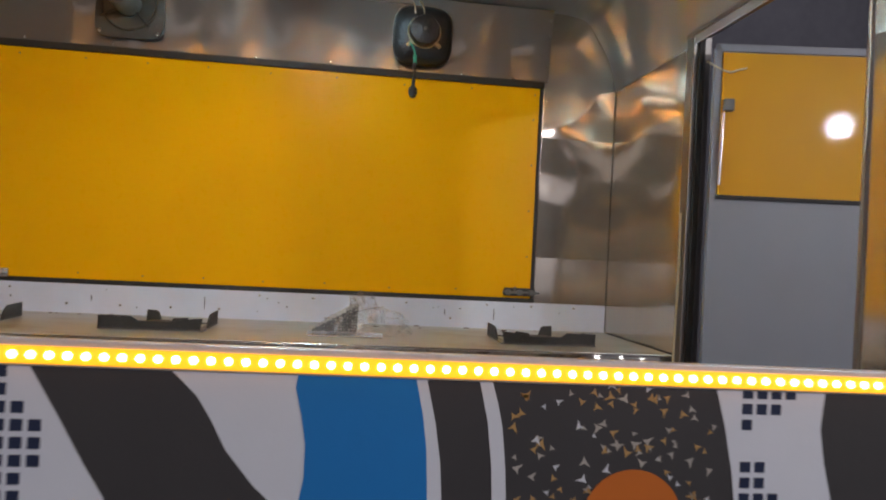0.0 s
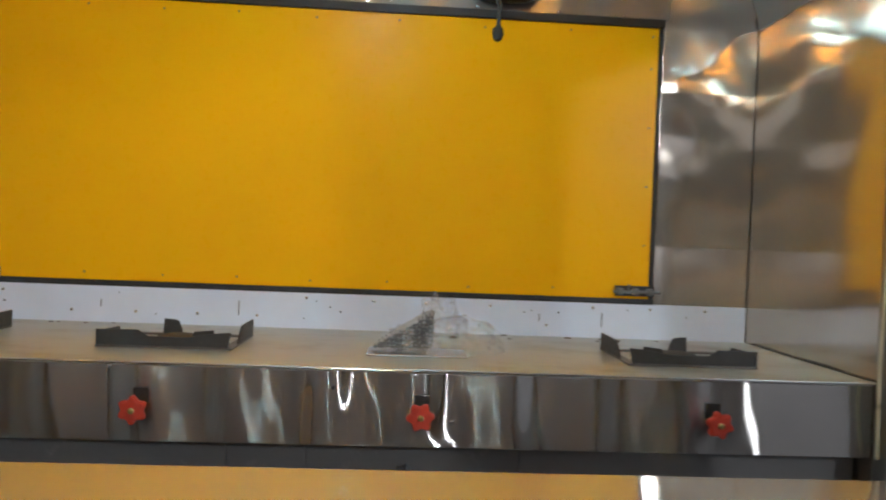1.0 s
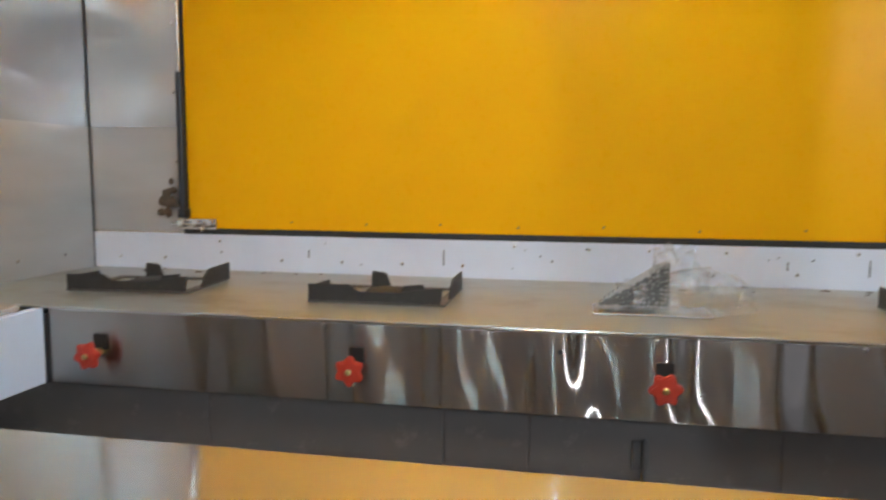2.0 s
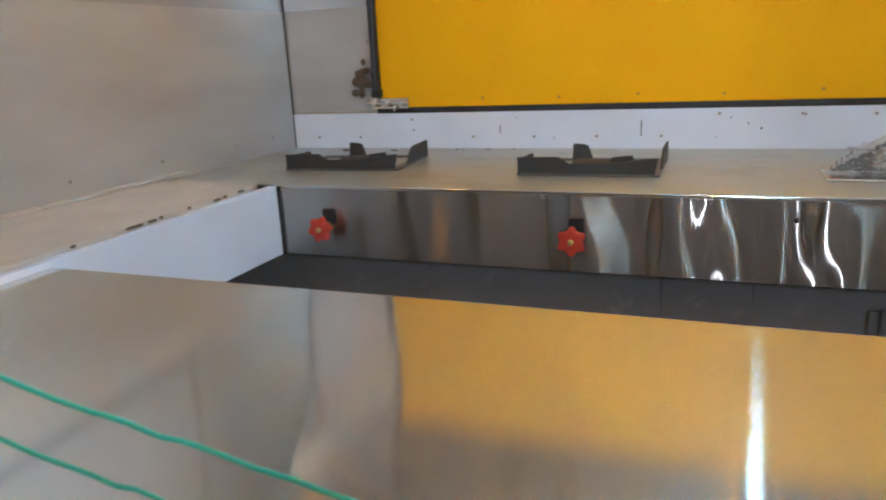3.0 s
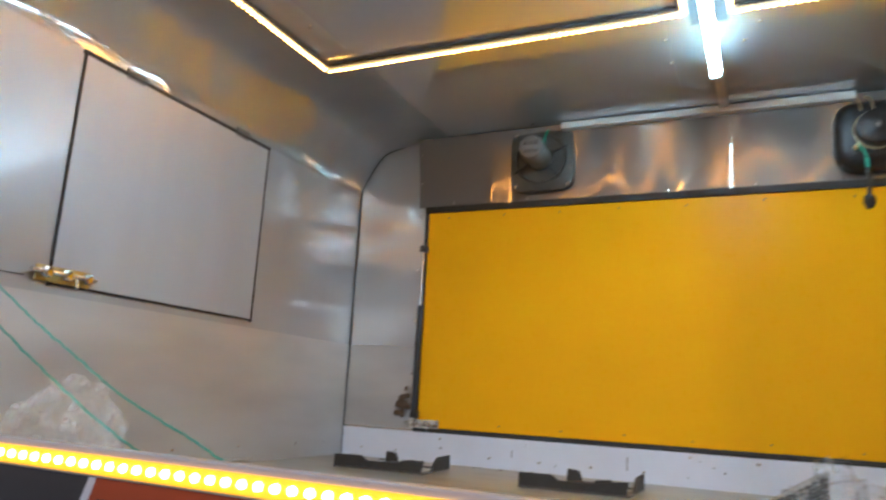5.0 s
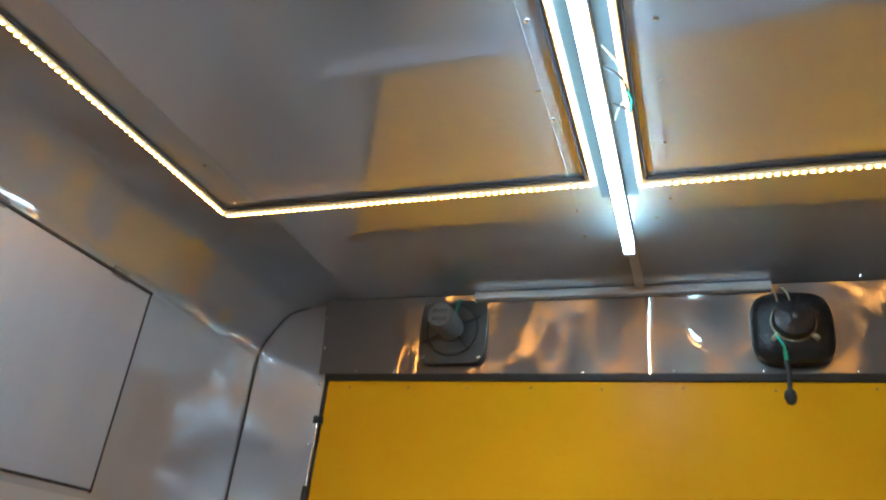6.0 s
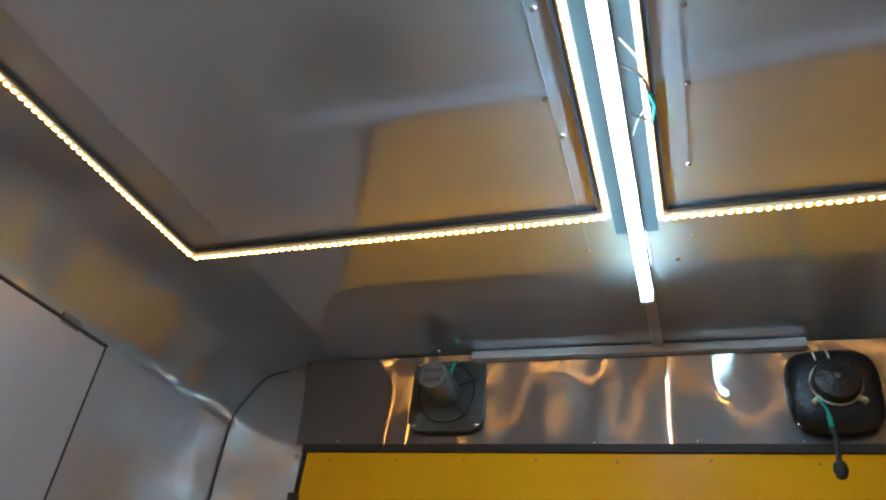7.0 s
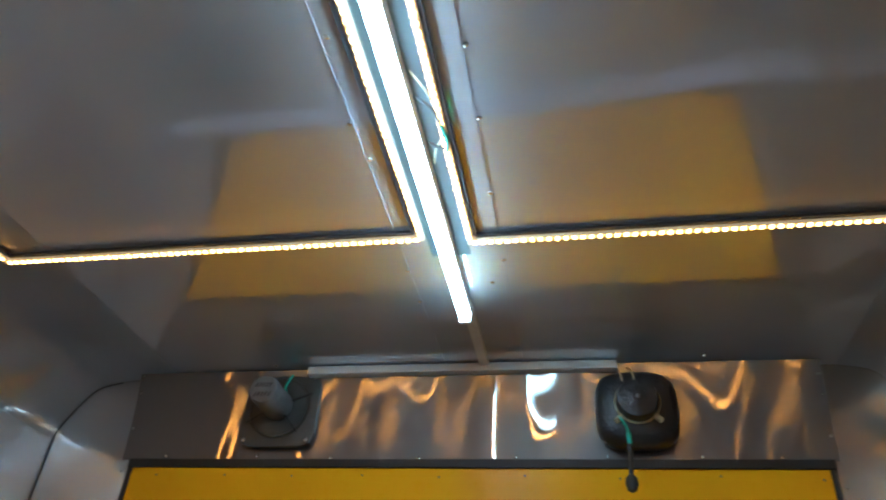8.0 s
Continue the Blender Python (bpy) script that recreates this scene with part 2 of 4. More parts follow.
KICK = paint("grey_kickboard", (0.20, 0.19, 0.18), 0.45, 0.2, 5, (0.30, 0.28, 0.26))
NIGHTDROP = paint("dark_backdrop", (0.14, 0.14, 0.16), 0.85, 0.3, 0.6, (0.10, 0.10, 0.11), 0.004)
FLOORSHEET = paint("floor_sheet", (0.62, 0.62, 0.62), 0.4, 0.2, 4, (0.45, 0.44, 0.42))
TUBEGLOW = glow("tube_glow", (0.52, 0.94, 1.10), TUBE)
WARMGLOW = glow("warm_chip_glow", (1.0, 0.44, 0.065), WARM * 4.9)
WARMSTRIP = glow("warm_strip_glow", (1.0, 0.72, 0.36), WARM * 0.03, (0.55, 0.48, 0.36))
AMBERCHIP = glow("amber_chip_glow", (1.0, 0.80, 0.40), FRONT_LED * 1.7)
AMBERSTRIP = glow("amber_strip_glow", (1.0, 0.40, 0.010), FRONT_LED * 0.20, (0.70, 0.30, 0.01))
STREETGLOW = glow("flood_lamp_glow", (0.92, 0.96, 1.0), STREET)
PLASTIC = film("clear_plastic", 0.93)
BUBBLE = film("clear_bag", 0.86, (1.0, 1.0, 1.0))


# ---- building helpers ----
def box(bm, x0, x1, y0, y1, z0, z1, bevel=0.0):
    sub = bmesh.new() if bevel else bm
    v = [sub.verts.new((x, y, z)) for x in (x0, x1) for y in (y0, y1) for z in (z0, z1)]
    for f in ((0, 1, 3, 2), (4, 6, 7, 5), (0, 4, 5, 1), (2, 3, 7, 6), (0, 2, 6, 4), (1, 5, 7, 3)):
        sub.faces.new([v[i] for i in f])
    if bevel:
        bmesh.ops.bevel(sub, geom=sub.edges[:], offset=bevel, segments=2, affect="EDGES", profile=0.5)
        join(bm, sub)
    return bm


def join(bm, sub, m=None):
    if m is not None:
        bmesh.ops.transform(sub, matrix=m, verts=sub.verts[:])
    data = bpy.data.meshes.new("tmp")
    sub.to_mesh(data)
    bm.from_mesh(data)
    bpy.data.meshes.remove(data)
    sub.free()


def rod(bm, a, b, r, seg=12, r2=None):
    a, b = Vector(a), Vector(b)
    sub = bmesh.new()
    bmesh.ops.create_cone(sub, cap_ends=True, segments=seg, radius1=r, radius2=r if r2 is None else r2, depth=(b - a).length)
    join(bm, sub, Matrix.Translation((a + b) / 2) @ (b - a).to_track_quat("Z", "Y").to_matrix().to_4x4())
    return bm


def lathe(bm, profile, seg=24, m=None):
    """Turn a profile of (radius, height) round z."""
    sub = bmesh.new()
    rings = [[sub.verts.new((r * math.cos(2 * math.pi * k / seg), r * math.sin(2 * math.pi * k / seg), h)) for k in range(seg)] for r, h in profile]
    for a, b in zip(rings, rings[1:]):
        for k in range(seg):
            sub.faces.new((a[k], a[(k + 1) % seg], b[(k + 1) % seg], b[k]))
    for ring in (rings[0], rings[-1]):
        sub.faces.new(ring)
    bmesh.ops.recalc_face_normals(sub, faces=sub.faces[:])
    join(bm, sub, m)
    return bm


def prism(bm, outline, axis, a, b):
    """An outline in the plane across axis ('x', 'y' or 'z'), made solid from a to b."""
    def put(p, d):
        u, w = p
        return {"x": (d, u, w), "y": (u, d, w), "z": (u, w, d)}[axis]
    lo, hi = [bm.verts.new(put(p, a)) for p in outline], [bm.verts.new(put(p, b)) for p in outline]
    faces = [bm.faces.new(lo), bm.faces.new(hi)]
    k = len(outline)
    for i in range(k):
        faces.append(bm.faces.new((lo[i], lo[(i + 1) % k], hi[(i + 1) % k], hi[i])))
    bmesh.ops.recalc_face_normals(bm, faces=faces)
    return bm


def tube(bm, points, r, seg=8):
    """A round cord through points."""
    pts = [Vector(p) for p in points]
    rings = []
    for i, p in enumerate(pts):
        d = (pts[min(i + 1, len(pts) - 1)] - pts[max(i - 1, 0)]).normalized()
        q = d.to_track_quat("Z", "Y")
        rings.append([bm.verts.new(p + q @ Vector((r * math.cos(2 * math.pi * k / seg), r * math.sin(2 * math.pi * k / seg), 0))) for k in range(seg)])
    for a, b in zip(rings, rings[1:]):
        for k in range(seg):
            bm.faces.new((a[k], a[(k + 1) % seg], b[(k + 1) % seg], b[k]))
    bm.faces.new(rings[0]), bm.faces.new(rings[-1])
    return bm


def spline(points, steps=8):
    """Smooth points through a few control points."""
    pts = [Vector(p) for p in points]
    out = []
    for i in range(len(pts) - 1):
        p0, p1, p2, p3 = pts[max(i - 1, 0)], pts[i], pts[i + 1], pts[min(i + 2, len(pts) - 1)]
        for s in range(steps):
            u = s / steps
            out.append(0.5 * ((2 * p1) + (p2 - p0) * u + (2 * p0 - 5 * p1 + 4 * p2 - p3) * u * u + (3 * p1 - p0 - 3 * p2 + p3) * u ** 3))
    return out + [pts[-1]]


def mesh_of(name, bm, mat, smooth=True):
    """A mesh from a bmesh; rounded edges are shaded smooth, but wide flat faces stay flat."""
    data = bpy.data.meshes.new(name)
    bmesh.ops.recalc_face_normals(bm, faces=bm.faces[:])
    if smooth:
        area = {f: f.calc_area() for f in bm.faces}
        for e in bm.edges:
            if len(e.link_faces) == 2:
                small, large = sorted(area[f] for f in e.link_faces)
                turn = e.calc_face_angle(0.0)
                e.smooth = turn < radians(35) and not (large > 8 * small and turn > radians(9))
        for f in bm.faces:
            f.smooth = True
    bm.to_mesh(data)
    bm.free()
    data.materials.append(mat)
    return data


def part(name, bm, mat, parent=None, label="", smooth=True):
    ob = new(name, mesh_of(name, bm, mat, smooth))
    if parent is not None:
        ob.parent = parent
    return tagged(ob, label)


def piece(name, data, parent, place, m=None):
    ob = new(name, data)
    ob.parent = parent
    ob.matrix_basis = Matrix.Translation(place) @ (m or Matrix.Identity(4))
    return ob


def thing(name, label, category, group="", place=(0, 0, 0)):
    ob = new(name)
    ob.empty_display_size = 0.05
    ob.location = place
    return tagged(ob, label, category, group)


def setting(name, bm, mat, label):
    return tagged(part(name, bm, mat), label, kind="structure")


# ---- the plan ----
XL, XR, YB, YF = -1.28, 1.075, 2.0, 0.29
ZC = 2.060
ZT = 0.945
FY = 1.445

# ---- setting ----
bm = bmesh.new()
prism(bm, [(-120, -120), (120, -120), (120, 120), (-120, 120)], "z", -0.55, -0.45)
setting("ground", bm, GROUND, "dark asphalt ground around the trailer")
setting("floor", box(bmesh.new(), XL, XR, YF + 0.03, YB, -0.04, 0.0), FLOORSHEET, "grey floor sheet inside the food trailer")

# Added dark slab: covers the pale world background where the night is dark.
setting("backdrop", box(bmesh.new(), -14, 16, 9.0, 9.4, -0.45, 7.5), NIGHTDROP, "added plain dark backdrop for the night behind the trailer")

# back wall with the opening that the yellow hatch closes
PX0, PX1, PZ0, PZ1 = -0.993, 0.800, 1.052, 1.793
bm = bmesh.new()
box(bm, XL - 0.04, PX0 - 0.012, YB, YB + 0.04, -0.04, ZC + 0.04)
box(bm, PX1 + 0.012, XR + 0.04, YB, YB + 0.04, -0.04, ZC + 0.04)
box(bm, PX0 - 0.012, PX1 + 0.012, YB, YB + 0.04, -0.04, PZ0 - 0.014)
box(bm, PX0 - 0.012, PX1 + 0.012, YB, YB + 0.04, PZ1 + 0.022, ZC + 0.04)
wall_back = setting("wall_north", bm, STEEL_RIGHT, "sheet-steel back wall of the food trailer")
part("sheet", box(bmesh.new(), XL, PX0 - 0.014, YB - 0.003, YB - 0.0002, 1.322, ZC), STEEL_BACKLEFT, wall_back)
part("sheet", box(bmesh.new(), XL, PX0 - 0.014, YB - 0.002, YB - 0.0002, 1.046, 1.322), STEEL_LEFT_LOW, wall_back)
# The forward lean is shaped to place the ceiling strips' reflections on the sheet.
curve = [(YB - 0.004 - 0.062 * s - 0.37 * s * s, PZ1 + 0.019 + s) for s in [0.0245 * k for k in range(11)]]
part("sheet", prism(bmesh.new(), [(YB - 0.0005, ZC - 0.004), (YB - 0.0005, PZ1 + 0.019)] + curve, "x", -1.032, 0.826), STEEL_FASCIA, wall_back, "buckled steel fascia sheet, leaning to mirror the light strips")
part("sheet", box(bmesh.new(), PX1 + 0.014, XR, YB - 0.003, YB - 0.0002, 1.036, ZC), STEEL_BACKRIGHT, wall_back)
part("splash_strip", box(bmesh.new(), XL + 0.004, XR - 0.002, YB - 0.006, YB - 0.0008, ZT - 0.002, 1.040, 0.001), WHITE, wall_back, "white sheet strip with rivets and scratches")

rng = random.Random(17)
for x0, x1 in ((-0.90, -0.42), (-0.40, 0.12), (0.15, 0.78)):
    low, n = [], int((x1 - x0) / 0.011)
    for k in range(n + 1):
        low.append((x0 + (x1 - x0) * k / n, 1.0445 - (0.0 if k in (0, n) else rng.uniform(0.0, 0.0042) * rng.choice((0.2, 0.6, 1.0)))))
    part("sealant_bead", prism(bmesh.new(), [(x1, 1.0495), (x0, 1.0495)] + low, "y", YB - 0.0082, YB - 0.0062), SEALANT, wall_back, "ragged dark sealant under the hatch")

# left wall with a small hatch, right wall with the doorway
HY0, HY1, HZ0, HZ1 = 0.789, 1.444, 1.342, 1.868
bm = bmesh.new()
box(bm, XL - 0.04, XL, YF, HY0, -0.04, ZC + 0.04)
box(bm, XL - 0.04, XL, HY1, YB, -0.04, ZC + 0.04)
box(bm, XL - 0.04, XL, HY0, HY1, -0.04, HZ0)
box(bm, XL - 0.04, XL, HY0, HY1, HZ1, ZC + 0.04)
wall_left = setting("wall_west", bm, STEEL_LEFT, "dull sheet-steel side wall")
part("sheet", box(bmesh.new(), XL + 0.0002, XL + 0.0025, YF + 0.03, YB - 0.006, ZT, 1.322), STEEL_LEFT_LOW, wall_left)
DY0, DY1, DZ = 0.725, 1.412, 1.83
bm = bmesh.new()
box(bm, XR, XR + 0.04, DY1, YB, -0.04, ZC + 0.04)
box(bm, XR, XR + 0.04, YF, DY0, -0.04, ZC + 0.04)
box(bm, XR, XR + 0.04, DY0, DY1, DZ, ZC + 0.04)
wall_right = setting("wall_east", bm, STEEL_RIGHT, "bright buckled sheet-steel side wall with a doorway")


def fillet(x_wall, sign, profile):
    """The bent corner sheet between a side wall and the ceiling; profile: (distance from the wall, height)."""
    sub = bmesh.new()
    rows_y = [YF + 0.03 + (YB - 0.005 - YF - 0.03) * k / 10 for k in range(11)]
    grid = []
    for x, z, _ in spline([(d, h, 0) for d, h in profile], 5):
        grid.append([sub.verts.new((x_wall + sign * x, y, z)) for y in rows_y])
    for g, h in zip(grid, grid[1:]):
        for k in range(10):
            sub.faces.new((g[k], g[k + 1], h[k + 1], h[k]))
    bmesh.ops.solidify(sub, geom=sub.faces[:], thickness=-0.0015 * sign)
    return sub


LEFT_BEND = [(0.002, 1.871), (0.008, 1.906), (0.042, 1.968), (0.092, 2.028), (0.165, 2.049), (0.25, 2.0570), (0.36, ZC - 0.0006)]
RIGHT_BEND = [(0.002, 1.800), (0.008, 1.836), (0.030, 1.904), (0.074, 1.980), (0.120, 2.040), (0.20, ZC - 0.002)]
part("corner_sheet", fillet(XL, 1, LEFT_BEND), STEEL_CORNER, wall_left)
part("corner_sheet", fillet(XR, -1, RIGHT_BEND), STEEL_CORNER, wall_right)

# front wall with the serving opening
bm = bmesh.new()
box(bm, XL - 0.04, XR + 0.04, YF, YF + 0.03, -0.04, 1.070)
box(bm, XL - 0.04, -1.16, YF, YF + 0.03, 1.070, ZC + 0.04)
box(bm, 0.96, XR + 0.04, YF, YF + 0.03, 1.070, ZC + 0.04)
box(bm, -1.16, 0.96, YF, YF + 0.03, 1.93, ZC + 0.04)
setting("wall_south", bm, STEEL_LEFT_LOW, "front wall with the long serving opening")
ceiling = setting("ceiling", box(bmesh.new(), XL - 0.04, XR + 0.04, YF - 0.02, YB + 0.04, ZC + 0.0005, ZC + 0.045), STEEL_CEIL, "brushed stainless-steel sheet ceiling")
bm = bmesh.new()
box(bm, -0.1165, -0.1157, 0.35, 1.50, ZC - 0.0016, ZC + 0.0003)
box(bm, 0.0938, 0.0946, 0.35, 1.97, ZC - 0.0016, ZC + 0.0003)
box(bm, -0.1165, -0.1157, 1.52, 1.97, ZC - 0.0016, ZC + 0.0003)
setting("trim", bm, GREY, "hairline joints between the ceiling sheets")
setting("trim", box(bmesh.new(), -0.055, 0.029, 0.36, 1.44, ZC - 0.0008, ZC + 0.0003), PALE, "dull grey cover sheet between the ceiling light strips")
bm = bmesh.new()
box(bm, XL + 0.0026, XL + 0.0048, YB - 0.0072, YB - 0.004, ZT, 1.872)
box(bm, XR - 0.0022, XR - 0.0005, YB - 0.0048, YB - 0.0033, ZT, 1.80)
for sx, x, bend_line in ((1, XL, LEFT_BEND), (-1, XR, RIGHT_BEND)):
    tube(bm, spline([(x + sx * (d + 0.003), YB - 0.007, h - 0.003) for d, h in bend_line[:5 if sx > 0 else 2]], 5), 0.0016 if sx > 0 else 0.0012, 6)
tube(bm, [(XR - 0.004, FY + 0.01 + 0.05 * k, ZT + 0.001 + 0.0012 * math.sin(5.0 * k)) for k in range(11)], 0.003, 6)
setting("trim", bm, SEALANT, "dark sealant lines in the wall corners")
# serving sill and its aluminium lip
bm = bmesh.new()
box(bm, XL - 0.03, XR + 0.03, YF - 0.0068, YF + 0.007, 1.0625, 1.089, 0.0015)
SAG = 0.0065
setting("window_sill", bm, LIP, "worn aluminium lip along the serving opening").rotation_euler[1] = SAG


setting("trim", box(bmesh.new(), XL - 0.03, XR + 0.03, YF + 0.0072, YF + 0.0095, 1.0, 1.0885), YELLOW, "thin yellow edge strip behind the aluminium lip").rotation_euler[1] = SAG


# ---- LED strips ----
def chip(size, depth):
    return lathe(bmesh.new(), [(size / 2, 0.0), (size / 2 * 0.9, depth * 0.8), (size / 4, depth), (0.0, depth)], 10, Matrix.Rotation(math.pi / 2, 4, "X"))


strip = thing("led_strip", "glowing amber LED strip along the serving sill", "light strip", place=(0, YF - 0.0069, 1.0740))
strip.rotation_euler[1] = SAG
part("carrier", box(bmesh.new(), XL, XR, -0.0045, 0.0, -0.0084, 0.0086, 0.001), AMBERSTRIP, strip)
chip_mesh = mesh_of("led_chip", chip(0.0082, 0.0022), AMBERCHIP)
for k in range(139):
    piece("led_chip", chip_mesh, strip, (XL + 0.02 + k * 0.01667, -0.0045, 0.0005))


small_chip = mesh_of("led_chip", box(bmesh.new(), -0.0036, 0.0036, -0.0036, 0.0036, -0.0018, 0.0005), WARMGLOW, False)


def ceiling_loop(x0, x1, y0, y1, sides):
    """A rectangle of warm LED strip under the ceiling."""
    loop = thing("led_strip", "warm white LED strip in a rectangle under the steel ceiling", "light strip", "ceiling light strips", (0, 0, ZC))
    z0, z1, w = -0.0135, -0.002, 0.0060
    runs = {"back": ((x0, y1), (x1, y1)), "front": ((x0, y0), (x1, y0)), "left": ((x0, y0), (x0, y1)), "right": ((x1, y0), (x1, y1))}
    for s in sides:
        (ax, ay), (bx, by) = runs[s]
        g = 0 if s in ("back", "front") else 0.0076
        part("carrier", box(bmesh.new(), min(ax, bx) - w, max(ax, bx) + w, min(ay, by) - w + 2 * g, max(ay, by) + w - 2 * g, z0, z1, 0.001), WARMSTRIP, loop)
        length = math.hypot(bx - ax, by - ay)
        for k in range(int(length / 0.01667)):
            u = (k + 0.5) * 0.01667 / length
            px, py = ax + (bx - ax) * u, ay + (by - ay) * u
            piece("led_chip", small_chip, loop, (px, py, z0))
        d = 0.0145 if s in ("back", "right") else -0.011
        if s in ("back", "front"):
            part("edge_trim", box(bmesh.new(), x0 + 0.012, x1 - 0.012, ay - d - 0.004, ay - d + 0.004, -0.009, -0.0015), SEALANT, loop)
        else:
            part("edge_trim", box(bmesh.new(), ax - d - 0.004, ax - d + 0.004, y0 + 0.018, y1 - 0.018, -0.009, -0.0015), SEALANT, loop)
    return loop


ceiling_loop(-1.031, -0.062, 0.42, 1.362, ("back", "left", "right", "front"))
ceiling_loop(0.036, 0.955, 0.42, 1.382, ("back", "left", "right", "front"))

# ---- tube light and trunking ----
light = thing("tube_light", "bright white tube light on a slim batten", "tube light", place=(-0.012, 0.43, ZC))
part("batten", box(bmesh.new(), -0.0125, 0.0125, 0.0, 1.200, -0.034, -0.001, 0.0015), ALU, light)
bm = bmesh.new()
prism(bm, [(0.0125 * math.cos(math.pi * k / 12), -0.044 - 0.0125 * math.sin(math.pi * k / 12)) for k in range(13)] + [(-0.0125, -0.0345), (0.0125, -0.0345)], "y", 0.012, 1.194)
part("tube", bm, TUBEGLOW, light)
for y in (0.0, 1.194):
    bm = bmesh.new()
    box(bm, -0.014, 0.014, y, y + 0.012, -0.058, -0.0015, 0.002)
    part("end_cap", bm, INKWHITE, light)
wire = bmesh.new()
tube(wire, spline([(0.02, 0.50, -0.012), (0.045, 0.53, -0.035), (0.050, 0.60, -0.030), (0.046, 0.64, -0.020), (0.030, 0.67, -0.02), (0.02, 0.71, -0.012)]), 0.0014)
part("flex", wire, CREAMWIRE, light)
bm = bmesh.new()
tube(bm, spline([(0.018, 0.545, -0.02), (0.048, 0.56, -0.04), (0.054, 0.62, -0.036), (0.050, 0.66, -0.028), (0.02, 0.655, -0.015)]), 0.0026)
part("flex", bm, RUBBER, light, "black and green joined wires")
bm = bmesh.new()
tube(bm, spline([(0.054, 0.59, -0.042), (0.060, 0.62, -0.042), (0.052, 0.665, -0.032)]), 0.003)
part("flex", bm, GREEN, light)
trunk = thing("cable_trunking", "dull pvc cable trunking along wall and ceiling", "trunking", place=(0, YB - 0.039, ZC))
part("wall_run", box(bmesh.new(), -0.505, 0.335, -0.026, 0.0, -0.027, -0.003, 0.002), PVC, trunk)
part("ceiling_run", box(bmesh.new(), -0.022, 0.004, -0.32, -0.0265, -0.014, -0.0012, 0.002), PVC, trunk)


# ---- yellow service hatch in the back wall ----
def bolt_latch(name, parent, place, m, plate_mat, bolt_mat):
    """A barrel bolt: plate, two keepers, the rod and its knob."""
    ob = part(name, box(bmesh.new(), -0.055, 0.055, -0.003, 0.0, -0.014, 0.014, 0.0008), plate_mat, parent)
    ob.matrix_basis = Matrix.Translation(place) @ m
    b = bmesh.new()
    rod(b, (-0.068, -0.010, 0.002), (0.060, -0.010, 0.002), 0.0046)
    part("bolt", b, bolt_mat, ob)
    for x in (-0.040, 0.000, 0.042):
        b = bmesh.new()
        box(b, x - 0.009, x + 0.009, -0.016, -0.003, -0.008, 0.011, 0.003)
        part("keeper", b, bolt_mat, ob)
    b = bmesh.new()
    rod(b, (0.02, -0.010, 0.0), (0.02, -0.016, -0.018), 0.0035)
    part("thumb_knob", b, bolt_mat, ob)
    return ob


hatch = thing("service_hatch", "closed yellow laminate service hatch with black rubber edge", "hatch", place=(0, YB, 0))
part("panel", box(bmesh.new(), PX0, PX1, -0.003, 0.022, PZ0, PZ1, 0.0015), YELLOW, hatch)
bm = bmesh.new()
box(bm, PX0 - 0.013, PX1 + 0.013, -0.010, 0.02, PZ1 - 0.002, PZ1 + 0.021, 0.002)
box(bm, PX0 - 0.013, PX1 + 0.013, -0.007, 0.02, PZ0 - 0.013, PZ0 + 0.003, 0.002)
box(bm, PX0 - 0.011, PX0 + 0.002, -0.007, 0.02, PZ0, PZ1, 0.002)
box(bm, PX1 - 0.002, PX1 + 0.007, -0.007, 0.02, PZ0, PZ1, 0.002)
part("gasket", bm, RUBBER, hatch)
I4 = Matrix.Identity(4)
bolt_latch("latch", hatch, (-0.965, -0.008, 1.066), I4, CHROME, CHROME)
bolt_latch("latch", hatch, (0.758, -0.008, 1.076), Matrix.Rotation(math.pi, 4, "Y"), BLACK, MOTORGREY)
bm = bmesh.new()
rod(bm, (-0.997, -0.022, 1.45), (-0.997, -0.022, 1.655), 0.004)
strut = part("gas_strut", bm, CHROME, hatch)
bm = bmesh.new()
rod(bm, (-0.997, -0.022, 1.10), (-0.997, -0.022, 1.46), 0.0095, 16)
part("cylinder", bm, DARKPLASTIC, strut)
for z in (1.095, 1.66):
    bm = bmesh.new()
    box(bm, -1.009, -0.985, -0.032, -0.003, z - 0.012, z + 0.012, 0.004)
    part("end_bracket", bm, DARKPLASTIC, strut)
lump = bmesh.new()
rng = random.Random(5)
for k in range(26):
    sub = bmesh.new()
    bmesh.ops.create_icosphere(sub, subdivisions=1, radius=rng.uniform(0.006, 0.015))
    join(lump, sub, Matrix.Translation((-1.045 + rng.gauss(0, 0.016), YB - 0.012, 1.128 + rng.gauss(0, 0.018))) @ Matrix.Diagonal((1, 0.5, rng.uniform(0.7, 1.4), 1)))
tagged(part("sealing_foam", lump, FOAM), "brown lump of old sealing foam on the steel", "sealing foam")

dot = bmesh.new()
lathe(dot, [(0.0028, 0.0), (0.0026, 0.0012), (0.0, 0.0014)], 8)
dot_mesh = mesh_of("screw", dot, MOTORGREY)
for k in range(9):
    for z in (PZ0 + 0.022, PZ1 - 0.022):
        piece("screw", dot_mesh, hatch, (PX0 + 0.05 + k * 0.212 + 0.03 * math.sin(7 * k + z), -0.003, z + 0.004 * math.sin(3 * k)), Matrix.Rotation(math.pi / 2, 4, "X"))
for z in (1.2, 1.36, 1.52, 1.68):
    piece("screw", dot_mesh, hatch, (PX1 - 0.02, -0.003, z), Matrix.Rotation(math.pi / 2, 4, "X"))

